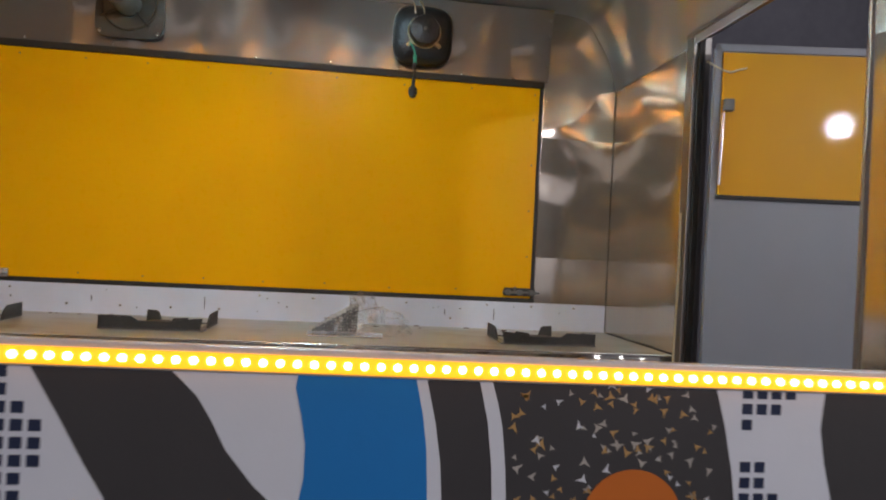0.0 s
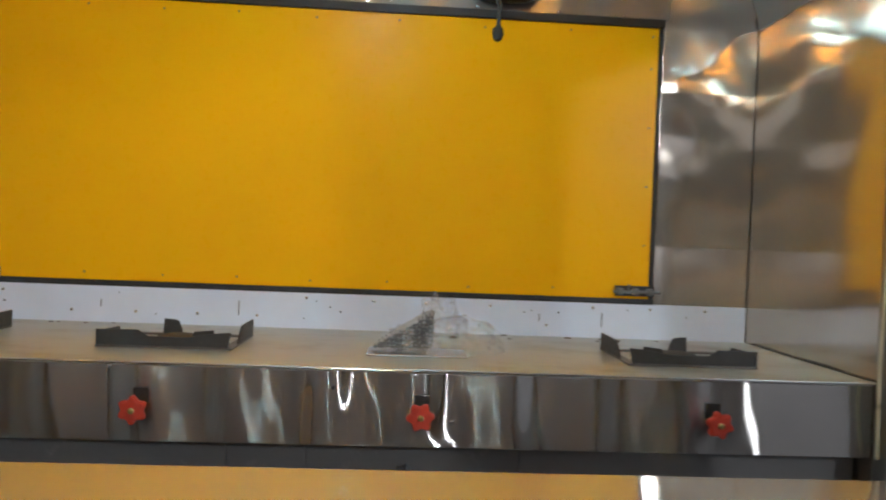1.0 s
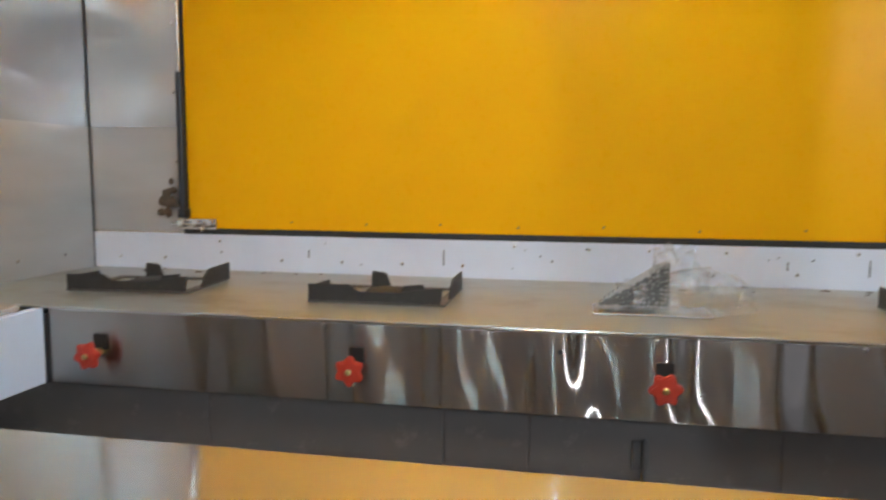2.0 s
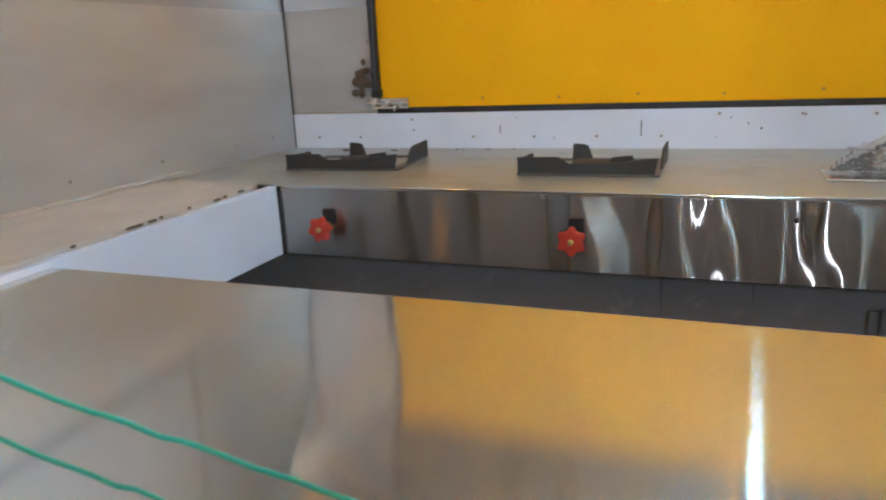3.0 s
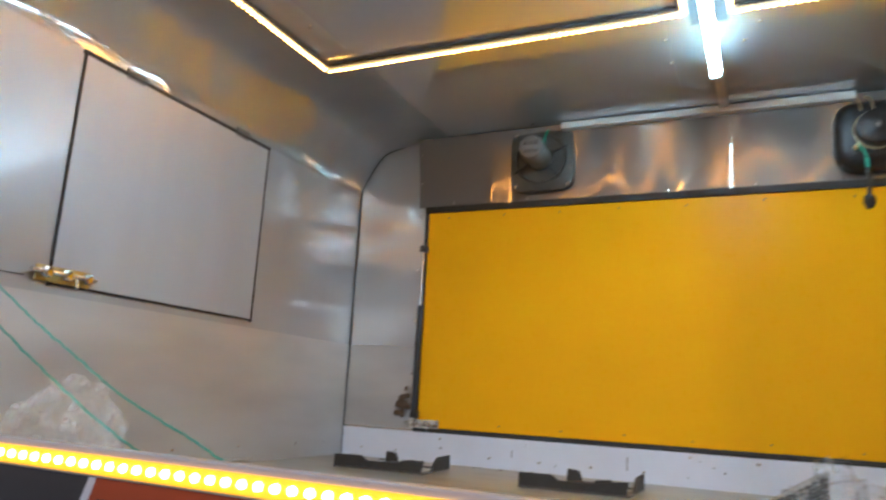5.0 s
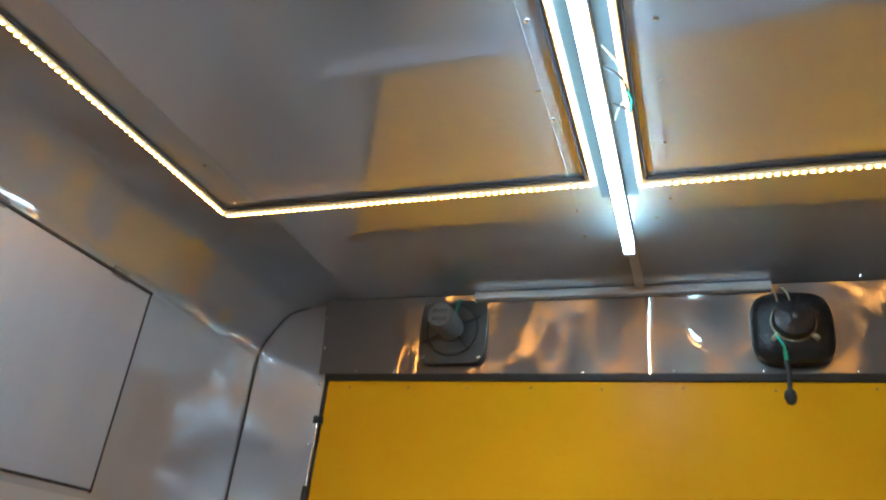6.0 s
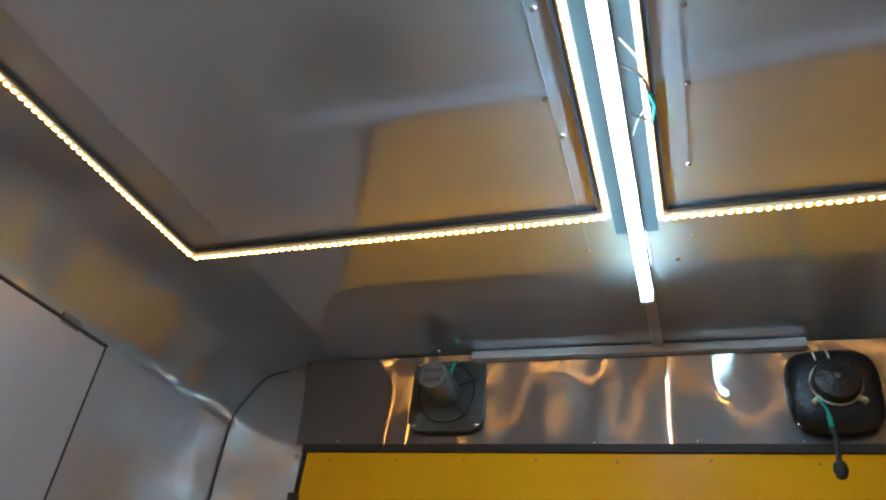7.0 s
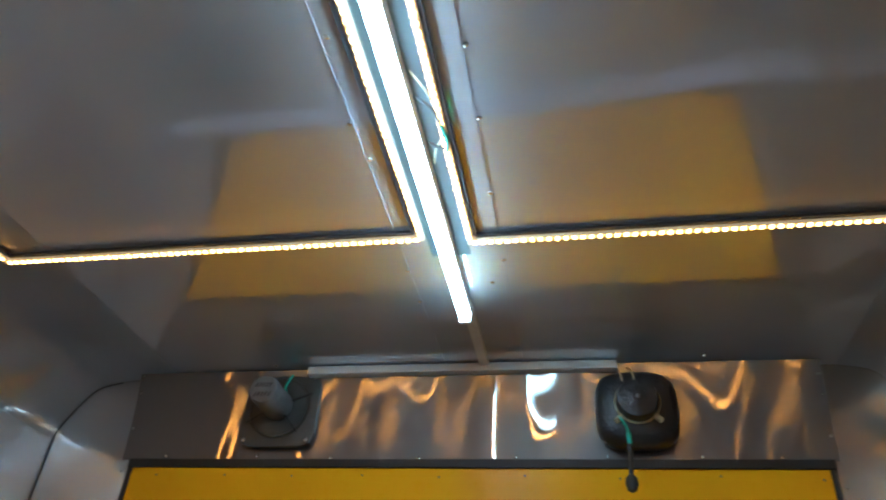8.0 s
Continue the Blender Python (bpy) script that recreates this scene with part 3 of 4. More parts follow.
# ---- small hatch in the left wall ----
hatch = thing("side_hatch", "closed grey steel hatch outlined by black rubber", "hatch", place=(XL, 0, 0))
part("panel", box(bmesh.new(), -0.025, 0.003, HY0 + 0.006, HY1 - 0.004, HZ0 + 0.005, HZ1 - 0.006, 0.001), STEEL_HATCH, hatch)
bm = bmesh.new()
box(bm, -0.03, 0.005, HY0 - 0.001, HY0 + 0.0045, HZ0 - 0.004, HZ1, 0.001)
box(bm, -0.03, 0.005, HY1 - 0.004, HY1 + 0.001, HZ0 - 0.004, HZ1, 0.001)
box(bm, -0.03, 0.005, HY0 - 0.001, HY1 + 0.001, HZ0 - 0.001, HZ0 + 0.0045, 0.001)
box(bm, -0.03, 0.007, HY0 - 0.005, HY1 + 0.001, HZ1 - 0.006, HZ1 + 0.002, 0.001)
part("gasket", bm, RUBBER, hatch)
bolt_latch("latch", hatch, (0.008, 0.818, 1.362), Matrix.Rotation(math.pi / 2, 4, "Z") @ Matrix.Scale(1.2, 4), BRASS, CHROME)


for y in (0.93, 1.32):
    bm = bmesh.new()
    rod(bm, (0.007, y - 0.030, HZ1 + 0.002), (0.007, y + 0.030, HZ1 + 0.002), 0.005, 10)
    box(bm, 0.0, 0.004, y - 0.028, y + 0.028, HZ1 - 0.012, HZ1 + 0.014)
    part("hinge", bm, MOTORGREY, hatch)
setting("trim", box(bmesh.new(), XL + 0.0002, XL + 0.0022, YF + 0.04, 0.735, 1.3505, 1.3522), SEALANT, "thin seam between wall sheets")

# ---- doorway and its open door ----
bm = bmesh.new()
box(bm, XR - 0.006, XR + 0.046, DY1 - 0.012, DY1 + 0.030, -0.04, DZ + 0.03, 0.002)
box(bm, XR - 0.008, XR + 0.046, DY0 - 0.04, DY1 + 0.030, DZ - 0.006, DZ + 0.036, 0.002)
box(bm, XR - 0.006, XR + 0.046, DY0 - 0.006, DY0 + 0.004, -0.04, DZ - 0.007, 0.002)
setting("door_frame", bm, STEEL_DARK, "dark steel door frame")
bm = bmesh.new()
box(bm, XR + 0.006, XR + 0.024, DY1 - 0.022, DY1 - 0.0125, -0.02, DZ - 0.007, 0.002)
setting("trim", bm, RUBBER, "black rubber seal of the doorway")
door = thing("side_door", "grey side door standing open with a yellow upper hatch", "door", place=(XR + 0.03, 1.352, 0))
door.rotation_euler[2] = radians(-10)
part("leaf", box(bmesh.new(), 0.0, 0.66, -0.018, 0.012, 0.02, 1.78, 0.002), GREY, door)
bm = bmesh.new()
box(bm, -0.004, 0.012, -0.022, -0.0185, 0.02, 1.782, 0.001)
box(bm, -0.004, 0.66, -0.022, -0.0185, 1.765, 1.785, 0.001)
part("edge_profile", bm, GREY, door)
upper = part("upper_hatch", box(bmesh.new(), 0.016, 0.60, -0.024, -0.0185, 1.385, 1.762, 0.001), YELLOWGLOSS, door, "closed yellow laminate hatch")
part("gasket", box(bmesh.new(), 0.012, 0.60, -0.026, -0.0185, 1.376, 1.386, 0.001), RUBBER, door)
bm = bmesh.new()
rod(bm, (0.014, -0.036, 1.41), (0.018, -0.036, 1.60), 0.005)
part("stay_rod", bm, CHROME, upper)
part("bracket", box(bmesh.new(), 0.018, 0.045, -0.042, -0.0245, 1.605, 1.637, 0.003), MOTORGREY, upper)
bm = bmesh.new()
tube(bm, spline([(-0.03, -0.03, 1.735), (0.02, -0.045, 1.705), (0.05, -0.04, 1.712), (0.075, -0.028, 1.720)]), 0.0022)
part("cord", bm, CREAMWIRE, door)


# ---- fans on the fascia ----
def cushion(scale, power=3.6, seg=40):
    """A square with bulging sides and round corners."""
    out = []
    for k in range(seg):
        c, d = math.cos(2 * math.pi * k / seg), math.sin(2 * math.pi * k / seg)
        r = scale / (abs(c) ** power + abs(d) ** power) ** (1 / power)
        out.append((r * c, r * d))
    return out


def domed(levels):
    """A solid through cushion outlines, each (half width, distance from the wall)."""
    sub = bmesh.new()
    rings = [[sub.verts.new((x, -d, z)) for x, z in cushion(w, 2.0 + 1.6 * min(1.0, w / 0.09))] for w, d in levels]
    for g, h in zip(rings, rings[1:]):
        for k in range(len(g)):
            sub.faces.new((g[k], g[(k + 1) % len(g)], h[(k + 1) % len(g)], h[k]))
    sub.faces.new(rings[0]), sub.faces.new(rings[-1])
    return sub


TURN = Matrix.Rotation(math.pi / 2, 4, "X")


def corner_screws(ob, d, h):
    for sx in (-1, 1):
        for sz in (-1, 1):
            b = bmesh.new()
            lathe(b, [(0.0065, h), (0.0065, h + 0.004), (0.003, h + 0.006), (0.0, h + 0.006)], 10, Matrix.Translation((sx * d, 0, sz * d)) @ TURN)
            part("screw", b, CHROME, ob)


def open_fan(place, label):
    """An axial fan seen from behind: plate with a round mouth, blades, and a long slotted motor on thin arms."""
    ob = thing("exhaust_fan", label, "exhaust fan", "fans over the hatch", place)
    b = bmesh.new()
    outer, n = cushion(0.106, 7.0, 48), 48
    inner = [(0.084 * math.cos(2 * math.pi * k / n), 0.084 * math.sin(2 * math.pi * k / n)) for k in range(n)]
    loops = [[b.verts.new((x, y, z)) for x, z in pts] for pts, y in ((outer, 0.0), (outer, -0.016), (inner, -0.022), (inner, 0.0))]
    for g, h in zip(loops, loops[1:] + loops[:1]):
        for k in range(n):
            b.faces.new((g[k], g[(k + 1) % n], h[(k + 1) % n], h[k]))
    part("frame", b, FANGREY, ob)
    b = bmesh.new()
    lathe(b, [(0.083, 0.0005), (0.083, 0.002), (0.0, 0.002)], 32, TURN)
    part("mouth", b, RUBBER, ob)
    b = bmesh.new()
    lathe(b, [(0.080, 0.020), (0.087, 0.024), (0.084, 0.029), (0.078, 0.025)], 40, TURN)
    part("shroud_ring", b, FANGREY, ob)
    b = bmesh.new()
    lathe(b, [(0.026, 0.006), (0.040, 0.030), (0.041, 0.132), (0.036, 0.146), (0.012, 0.149), (0.0, 0.149)], 32, TURN)
    motor = part("motor", b, MOTORGREY, ob)
    for row in range(2):
        for k in range(5):
            b = bmesh.new()
            x = -0.022 + k * 0.0095
            prism(b, [(x, 0.004 - row * 0.026), (x + 0.0035, 0.004 - row * 0.026), (x + 0.009, 0.016 - row * 0.026), (x + 0.0055, 0.016 - row * 0.026)], "y", -0.1504, -0.1492)
            part("vent_slot", b, RUBBER, motor)
    for k in range(5):
        b = bmesh.new()
        pts = [(0.030 + 0.046 * u / 6, 0.013 * math.sin(math.pi * (0.25 + 0.6 * u / 6))) for u in range(7)]
        prism(b, pts + [(x, -z) for x, z in pts[::-1]], "y", -0.0165, -0.0150)
        bmesh.ops.rotate(b, verts=b.verts[:], cent=(0.05, -0.0155, 0), matrix=Matrix.Rotation(radians(20), 3, "X"))
        bmesh.ops.rotate(b, verts=b.verts[:], cent=(0, 0, 0), matrix=Matrix.Rotation(radians(72 * k + 15), 3, "Y"))
        part("blade", b, FANGREY, ob)
    for deg in (-20, 48, 150, 225):
        b = bmesh.new()
        box(b, 0.036, 0.100, -0.040, -0.036, -0.0028, 0.0028, 0.001)
        bmesh.ops.rotate(b, verts=b.verts[:], cent=(0, 0, 0), matrix=Matrix.Rotation(radians(deg), 3, "Y"))
        part("arm", b, DARKPLASTIC, ob)
    corner_screws(ob, 0.089, 0.015)
    return ob


def closed_fan(place, label):
    """A wall fan with a cushion-shaped black housing and a motor held by a wire clamp."""
    ob = thing("exhaust_fan", label, "exhaust fan", "fans over the hatch", place)
    part("frame", domed([(0.099, 0.0), (0.101, 0.010), (0.100, 0.022), (0.093, 0.038), (0.078, 0.050), (0.058, 0.056), (0.030, 0.057)]), DARKCAST, ob)
    b = bmesh.new()
    lathe(b, [(0.050, 0.053), (0.051, 0.085), (0.047, 0.096), (0.030, 0.101), (0.016, 0.102), (0.012, 0.105), (0.0, 0.105)], 32, TURN)
    motor = part("motor", b, DARKCAST, ob)
    b = bmesh.new()
    lathe(b, [(0.006, 0.1045), (0.006, 0.107), (0.003, 0.108), (0.0, 0.108)], 10, TURN)
    part("cap", b, MOTORGREY, motor)
    ring = part("clamp_ring", tube(bmesh.new(), [(0.0535 * math.cos(2 * math.pi * k / 30), -0.066, 0.0535 * math.sin(2 * math.pi * k / 30)) for k in range(31)], 0.0024, 6), CREAMWIRE, ob, "pale metal clamp ring")
    for deg in (222, 318):
        a = radians(deg)
        b = bmesh.new()
        box(b, 0.050, 0.074, -0.071, -0.060, -0.006, 0.006, 0.002)
        lathe(b, [(0.005, 0.070), (0.005, 0.076), (0.0, 0.077)], 8, Matrix.Translation((0.066, 0, 0)) @ TURN)
        bmesh.ops.rotate(b, verts=b.verts[:], cent=(0, 0, 0), matrix=Matrix.Rotation(-a, 3, "Y"))
        part("lug", b, CREAMWIRE, ring)
    corner_screws(ob, 0.080, 0.016)
    return ob


open_fan((-0.575, YB - 0.019, 1.945), "dark axial exhaust fan with slotted grey motor on the wall")
right_fan = closed_fan((0.374, YB - 0.022, 1.928), "black wall fan with domed motor and hanging lead")
bm = bmesh.new()
tube(bm, spline([(-0.046, -0.072, -0.040), (-0.040, -0.078, -0.052), (-0.030, -0.074, -0.070), (-0.028, -0.072, -0.086)]), 0.0032)
rod(bm, (-0.028, -0.072, -0.082), (-0.027, -0.074, -0.112), 0.0060, 10)
part("lead", bm, GREEN, right_fan)
bm = bmesh.new()
tube(bm, spline([(-0.027, -0.074, -0.110), (-0.032, -0.088, -0.125), (-0.029, -0.106, -0.14), (-0.032, -0.108, -0.195)]), 0.0055)
part("lead", bm, RUBBER, right_fan)
bm = bmesh.new()
lathe(bm, [(0.004, 0.0), (0.013, -0.010), (0.015, -0.024), (0.010, -0.038), (0.004, -0.042)], 12, Matrix.Translation((-0.032, -0.108, -0.190)))
part("plug", bm, RUBBER, right_fan)
for x in (-0.030, 0.000):
    bm = bmesh.new()
    tube(bm, spline([(x, -0.052, 0.052), (x - 0.004, -0.050, 0.085), (x - 0.010, -0.030, 0.108), (x - 0.016, -0.014, 0.118)]), 0.0024)
    part("lead", bm, CREAMWIRE, right_fan)
left_lead = thing("fan_wire", "loose green and cream wires at the fan", "wire", place=(-0.575, YB - 0.0045, 1.945))
bm = bmesh.new()
tube(bm, spline([(0.02, -0.04, 0.095), (0.015, -0.06, 0.05), (0.025, -0.055, 0.01), (0.015, -0.05, -0.03)]), 0.0042)
part("lead", bm, GREEN, left_lead)
bm = bmesh.new()
tube(bm, spline([(0.0, -0.03, 0.10), (0.02, -0.025, 0.118), (0.045, -0.02, 0.103), (0.07, -0.015, 0.105)]), 0.0022)
part("lead", bm, CREAMWIRE, left_lead)

# ---- stove bench along the back wall ----
bench = thing("stove_bench", "stainless-steel stove bench with stained worktop along the wall", "stove bench", place=(0, 0, 0))
part("worktop", box(bmesh.new(), XL + 0.003, XR - 0.003, FY - 0.0015, YB - 0.007, ZT - 0.004, ZT, 0.0008), STEEL_TOP, bench, "stained dull steel worktop")
part("front_panel", box(bmesh.new(), -0.972, XR - 0.003, FY, FY + 0.02, 0.795, ZT - 0.0045, 0.001), STEEL_STOVE, bench, "bright wavy steel front panel")
bm = bmesh.new()
rod(bm, (-0.970, FY + 0.0012, ZT - 0.0042), (XR - 0.004, FY + 0.0012, ZT - 0.0042), 0.0036, 10)
part("nosing", bm, CHROME, bench, "polished rounded front edge")
part("kickboard", box(bmesh.new(), XL + 0.003, XR - 0.003, FY + 0.06, FY + 0.08, 0.001, 0.80), KICK, bench)
for x0, x1 in ((XL + 0.006, -0.672), (-0.668, -0.208), (-0.204, -0.052), (-0.048, 0.372), (0.376, XR - 0.006)):
    part("cupboard_front", box(bmesh.new(), x0, x1, FY + 0.0572, FY + 0.0598, 0.02, 0.792, 0.0008), KICK, bench)
b = bmesh.new()
box(b, 0.130, 0.158, FY + 0.050, FY + 0.057, 0.690, 0.742, 0.002)
rod(b, (0.150, FY + 0.046, 0.655), (0.150, FY + 0.046, 0.748), 0.004, 10)
box(b, 0.140, 0.172, FY + 0.044, FY + 0.057, 0.640, 0.656, 0.002)
part("cupboard_latch", b, MOTORGREY, bench, "dull metal slide latch")
part("underside", box(bmesh.new(), XL + 0.003, XR - 0.003, FY + 0.021, FY + 0.059, 0.797, 0.81), STEEL_DARK, bench)
for x, z in ((-0.412, 0.934), (-0.128, 0.934), (0.158, 0.932), (0.470, 0.933), (0.232, 0.846)):
    b = bmesh.new()
    lathe(b, [(0.0050, 0.0), (0.0044, 0.0016), (0.0020, 0.0026), (0.0, 0.0026)], 8, Matrix.Translation((x, FY, z)) @ Matrix.Rotation(math.pi / 2, 4, "X"))
    part("screw", b, CHROME, bench)
b = bmesh.new()
lathe(b, [(0.0042, -0.001), (0.0042, 0.0008), (0.0, 0.0008)], 10, Matrix.Translation((0.004, FY, 0.905)) @ Matrix.Rotation(math.pi / 2, 4, "X"))
part("bolt_hole", b, RUBBER, bench, "small dark bolt hole")
part("corner_seal", box(bmesh.new(), -0.978, -0.9725, FY - 0.005, FY + 0.01, 0.795, ZT - 0.015), SEALANT, bench)

# ---- valves ----
def valve(x, tilt):
    ob = thing("gas_valve", "red gas valve hand-wheel on the stove front", "gas valve", "valves on the stove front", (x, FY - 0.001, 0.862))
    turn = Matrix.Rotation(math.pi / 2, 4, "X") @ Matrix.Rotation(tilt, 4, "Z")
    b = bmesh.new()
    outline = []
    for k in range(48):
        a = 2 * math.pi * k / 48
        r = 0.0235 + 0.0035 * math.cos(6 * a)
        outline.append((r * math.cos(a), r * math.sin(a)))
    sub = bmesh.new()
    prism(sub, outline, "z", 0.030, 0.043)
    bmesh.ops.bevel(sub, geom=[e for e in sub.edges if abs(e.verts[0].co.z - e.verts[1].co.z) < 1e-6], offset=0.003, segments=2, affect="EDGES")
    join(b, sub, turn)
    wheel = part("hand_wheel", b, RED, ob)
    b = bmesh.new()
    lathe(b, [(0.0055, 0.042), (0.0055, 0.046), (0.003, 0.048), (0.0, 0.048)], 10, turn)
    part("nut", b, BRASS, wheel)
    b = bmesh.new()
    lathe(b, [(0.008, 0.0), (0.008, 0.012), (0.0065, 0.013), (0.0065, 0.031)], 12, turn)
    part("stem", b, BRASS, ob)
    part("slot_plate", box(bmesh.new(), -0.012, 0.016, -0.003, 0.0, 0.004, 0.034, 0.0008), RUBBER, ob)
    return ob


for x, tilt in ((-0.862, 0.2), (-0.354, 0.5), (0.171, 0.1), (0.741, 0.8)):
    valve(x, tilt)


# ---- burner stands ----
def burner(place, turn):
    """A square iron pan support: flat base ring, low side flanges and upright prongs."""
    ob = thing("burner_stand", "black iron burner stand on the steel worktop", "burner stand", "burner stands", place)
    ob.rotation_euler[2] = radians(turn)
    hx, hy = 0.140, 0.108
    b = bmesh.new()
    for x0, x1, y0, y1 in ((-hx, hx, -hy, -hy + 0.022), (-hx, hx, hy - 0.022, hy), (-hx, -hx + 0.022, -hy + 0.022, hy - 0.022), (hx - 0.022, hx, -hy + 0.022, hy - 0.022)):
        box(b, x0, x1, y0, y1, 0.0, 0.004, 0.001)
    part("base_ring", b, IRONEDGE, ob)
    b = bmesh.new()
    prism(b, [(-hx + 0.004, 0.004), (hx - 0.010, 0.004), (hx - 0.004, 0.036), (hx - 0.030, 0.034), (0.045, 0.024), (-0.035, 0.024), (-0.055, 0.037), (-hx, 0.036)], "y", -hy + 0.004, -hy + 0.008)
    part("flange", b, BLACK, ob)
    b = bmesh.new()
    prism(b, [(-0.040, 0.004), (hy, 0.004), (hy, 0.041), (0.0, 0.040), (-0.025, 0.026)], "x", hx - 0.005, hx - 0.001)
    part("flange", b, BLACK, ob)
    b = bmesh.new()
    prism(b, [(-0.064, 0.004), (-0.018, 0.004), (-0.028, 0.033), (-0.036, 0.037), (-0.062, 0.039)], "y", hy - 0.022, hy - 0.018)
    part("prong", b, BLACK, ob)
    b = bmesh.new()
    prism(b, [(-hy + 0.004, 0.004), (0.03, 0.004), (0.01, 0.028), (-hy + 0.004, 0.032)], "x", -hx + 0.001, -hx + 0.005)
    part("flange", b, BLACK, ob)
    b = bmesh.new()
    prism(b, [(0.03, 0.004), (0.09, 0.004), (0.08, 0.030), (0.04, 0.026)], "y", -0.03, -0.026)
    part("prong", b, BLACK, ob)
    b = bmesh.new()
    lathe(b, [(0.0, 0.0), (0.050, 0.0), (0.048, 0.012), (0.030, 0.016), (0.0, 0.016)], 24)
    part("burner_cup", b, BLACK, ob)
    return ob


burner((-0.362, 1.700, ZT + 0.0005), 0)
burner((-0.930, 1.725, ZT + 0.0005), 4)
far = burner((0.748, 1.665, ZT + 0.0005), 0)
far.scale = (-1, 1, 1)

# ---- tray wrapped in clear plastic ----
def crumple(bm, sx, sy, sz, seed, rough=0.35, sub=4, cut=-0.2):
    ico = bmesh.new()
    bmesh.ops.create_icosphere(ico, subdivisions=sub, radius=1.0)
    for v in ico.verts:
        p = v.co.copy()
        d = 1 + rough * noise.fractal(p * 1.6 + Vector((seed, 0, 0)), 0.7, 2.2, 4) + 0.35 * rough * abs(noise.noise(p * 5 + Vector((0, seed, 0))))
        v.co = Vector((p.x * d * sx, p.y * d * sy, max(p.z * d * sz, cut * sz)))
    join(bm, ico)
    return bm


tray = thing("wrapped_tray", "steel tray and wire gauze crumpled in clear plastic", "tray", place=(0.185, 1.66, ZT))
part("plate", box(bmesh.new(), -0.127, 0.085, -0.085, 0.010, 0.001, 0.006, 0.001), CHROME, tray)
gauze = bmesh.new()
for k in range(17):
    x = -0.115 + k * 0.0078
    top = 0.016 + 0.074 * (k / 16) ** 0.8
    rod(gauze, (x, -0.02 - 0.02 * k / 16, 0.010), (x + 0.004, 0.0, top), 0.0012, 5)
for k in range(9):
    z = 0.014 + k * 0.008
    rod(gauze, (-0.115 + 0.0139 * k, -0.030 + 0.003 * k, z), (0.014, -0.036 + 0.004 * k, z), 0.0012, 5)
rng = random.Random(8)
for k in range(150):
    u = rng.random()
    x, z = -0.112 + 0.124 * u, 0.012 + 0.070 * u * rng.random()
    box(gauze, x - 0.003, x + 0.003, -0.032 + 0.4 * z - 0.003, -0.030 + 0.4 * z, z - 0.002, z + 0.003)
sheet = bmesh.new()
prism(sheet, [(-0.120, 0.008), (0.016, 0.008), (0.017, 0.092), (-0.004, 0.089), (-0.060, 0.055)], "y", -0.0008, 0.0008)
for v in sheet.verts:
    v.co.y += -0.030 + 0.4 * v.co.z
part("gauze_sheet", sheet, GAUZE, tray, "pale grey scouring sheet")
part("wire_gauze", gauze, MOTORGREY, tray, "dark wire gauze")
bm = bmesh.new()
crumple(bm, 0.125, 0.075, 0.055, 3.1)
bmesh.ops.translate(bm, verts=bm.verts[:], vec=(0.045, -0.01, 0.018))
part("plastic_wrap", bm, PLASTIC, tray)
bm = bmesh.new()
crumple(bm, 0.055, 0.05, 0.075, 9.4, 0.6, 3)
bmesh.ops.translate(bm, verts=bm.verts[:], vec=(0.03, 0.02, 0.05))
part("plastic_wrap", bm, PLASTIC, tray)

# ---- side shelf on the left ----
side = thing("side_shelf", "white-fronted shelf with a frayed pale board top", "shelf", place=(0, 0, 0))
part("apron", box(bmesh.new(), -0.998, -0.978, YF + 0.031, FY - 0.006, 0.795, ZT - 0.003, 0.001), WHITE, side, "white laminated apron")
part("base", box(bmesh.new(), XL + 0.004, -1.0, YF + 0.031, FY + 0.02, 0.84, 0.86), STEEL_DARK, side)
edge = []
rng = random.Random(3)
for k in range(47):
    y = YF + 0.032 + (FY - 0.04 - YF - 0.032) * k / 46
    edge.append((-0.986 - 0.012 * (k / 46) ** 4 + rng.uniform(-0.004, 0.004), y))
bm = bmesh.new()
prism(bm, [(XL + 0.004, edge[-1][1] + 0.025)] + [(XL + 0.004, edge[0][1])] + edge + [(-1.05, edge[-1][1] + 0.02)], "z", ZT - 0.002, ZT + 0.006)
part("board", bm, BOARD, side, "pale board with a chipped edge")
rng = random.Random(31)
for y, long in ((0.70, 0.008), (0.93, 0.005), (1.05, 0.016), (1.09, 0.010), (1.115, 0.005), (1.19, 0.004), (1.262, 0.013), (1.29, 0.006), (1.345, 0.010)):
    ax = min(edge, key=lambda e: abs(e[1] - y))[0]
    bm = bmesh.new()
    prism(bm, [(ax + 0.002 + 0.0032 * math.cos(a) * rng.uniform(0.4, 1.1), y + long * math.sin(a) * rng.uniform(0.7, 1.2)) for a in [2 * math.pi * u / 11 for u in range(11)]], "z", ZT + 0.0025, ZT + 0.0068)
    part("chip", bm, FOAM, side)
part("wall_bead", box(bmesh.new(), XL + 0.003, XL + 0.016, YF + 0.032, 1.50, ZT + 0.0065, ZT + 0.014, 0.002), BOARD, side)

# ---- serving shelf ----
shelf = thing("serving_shelf", "bright brushed-steel serving shelf under the opening", "shelf", place=(0, 0, 0))
part("top", box(bmesh.new(), -0.976, XR - 0.002, YF + 0.031, 0.884, 0.920, 0.933, 0.002), STEEL_SHELF, shelf)
part("apron", box(bmesh.new(), -0.976, XR - 0.002, 0.864, 0.882, 0.80, 0.9195), STEEL_DARK, shelf)

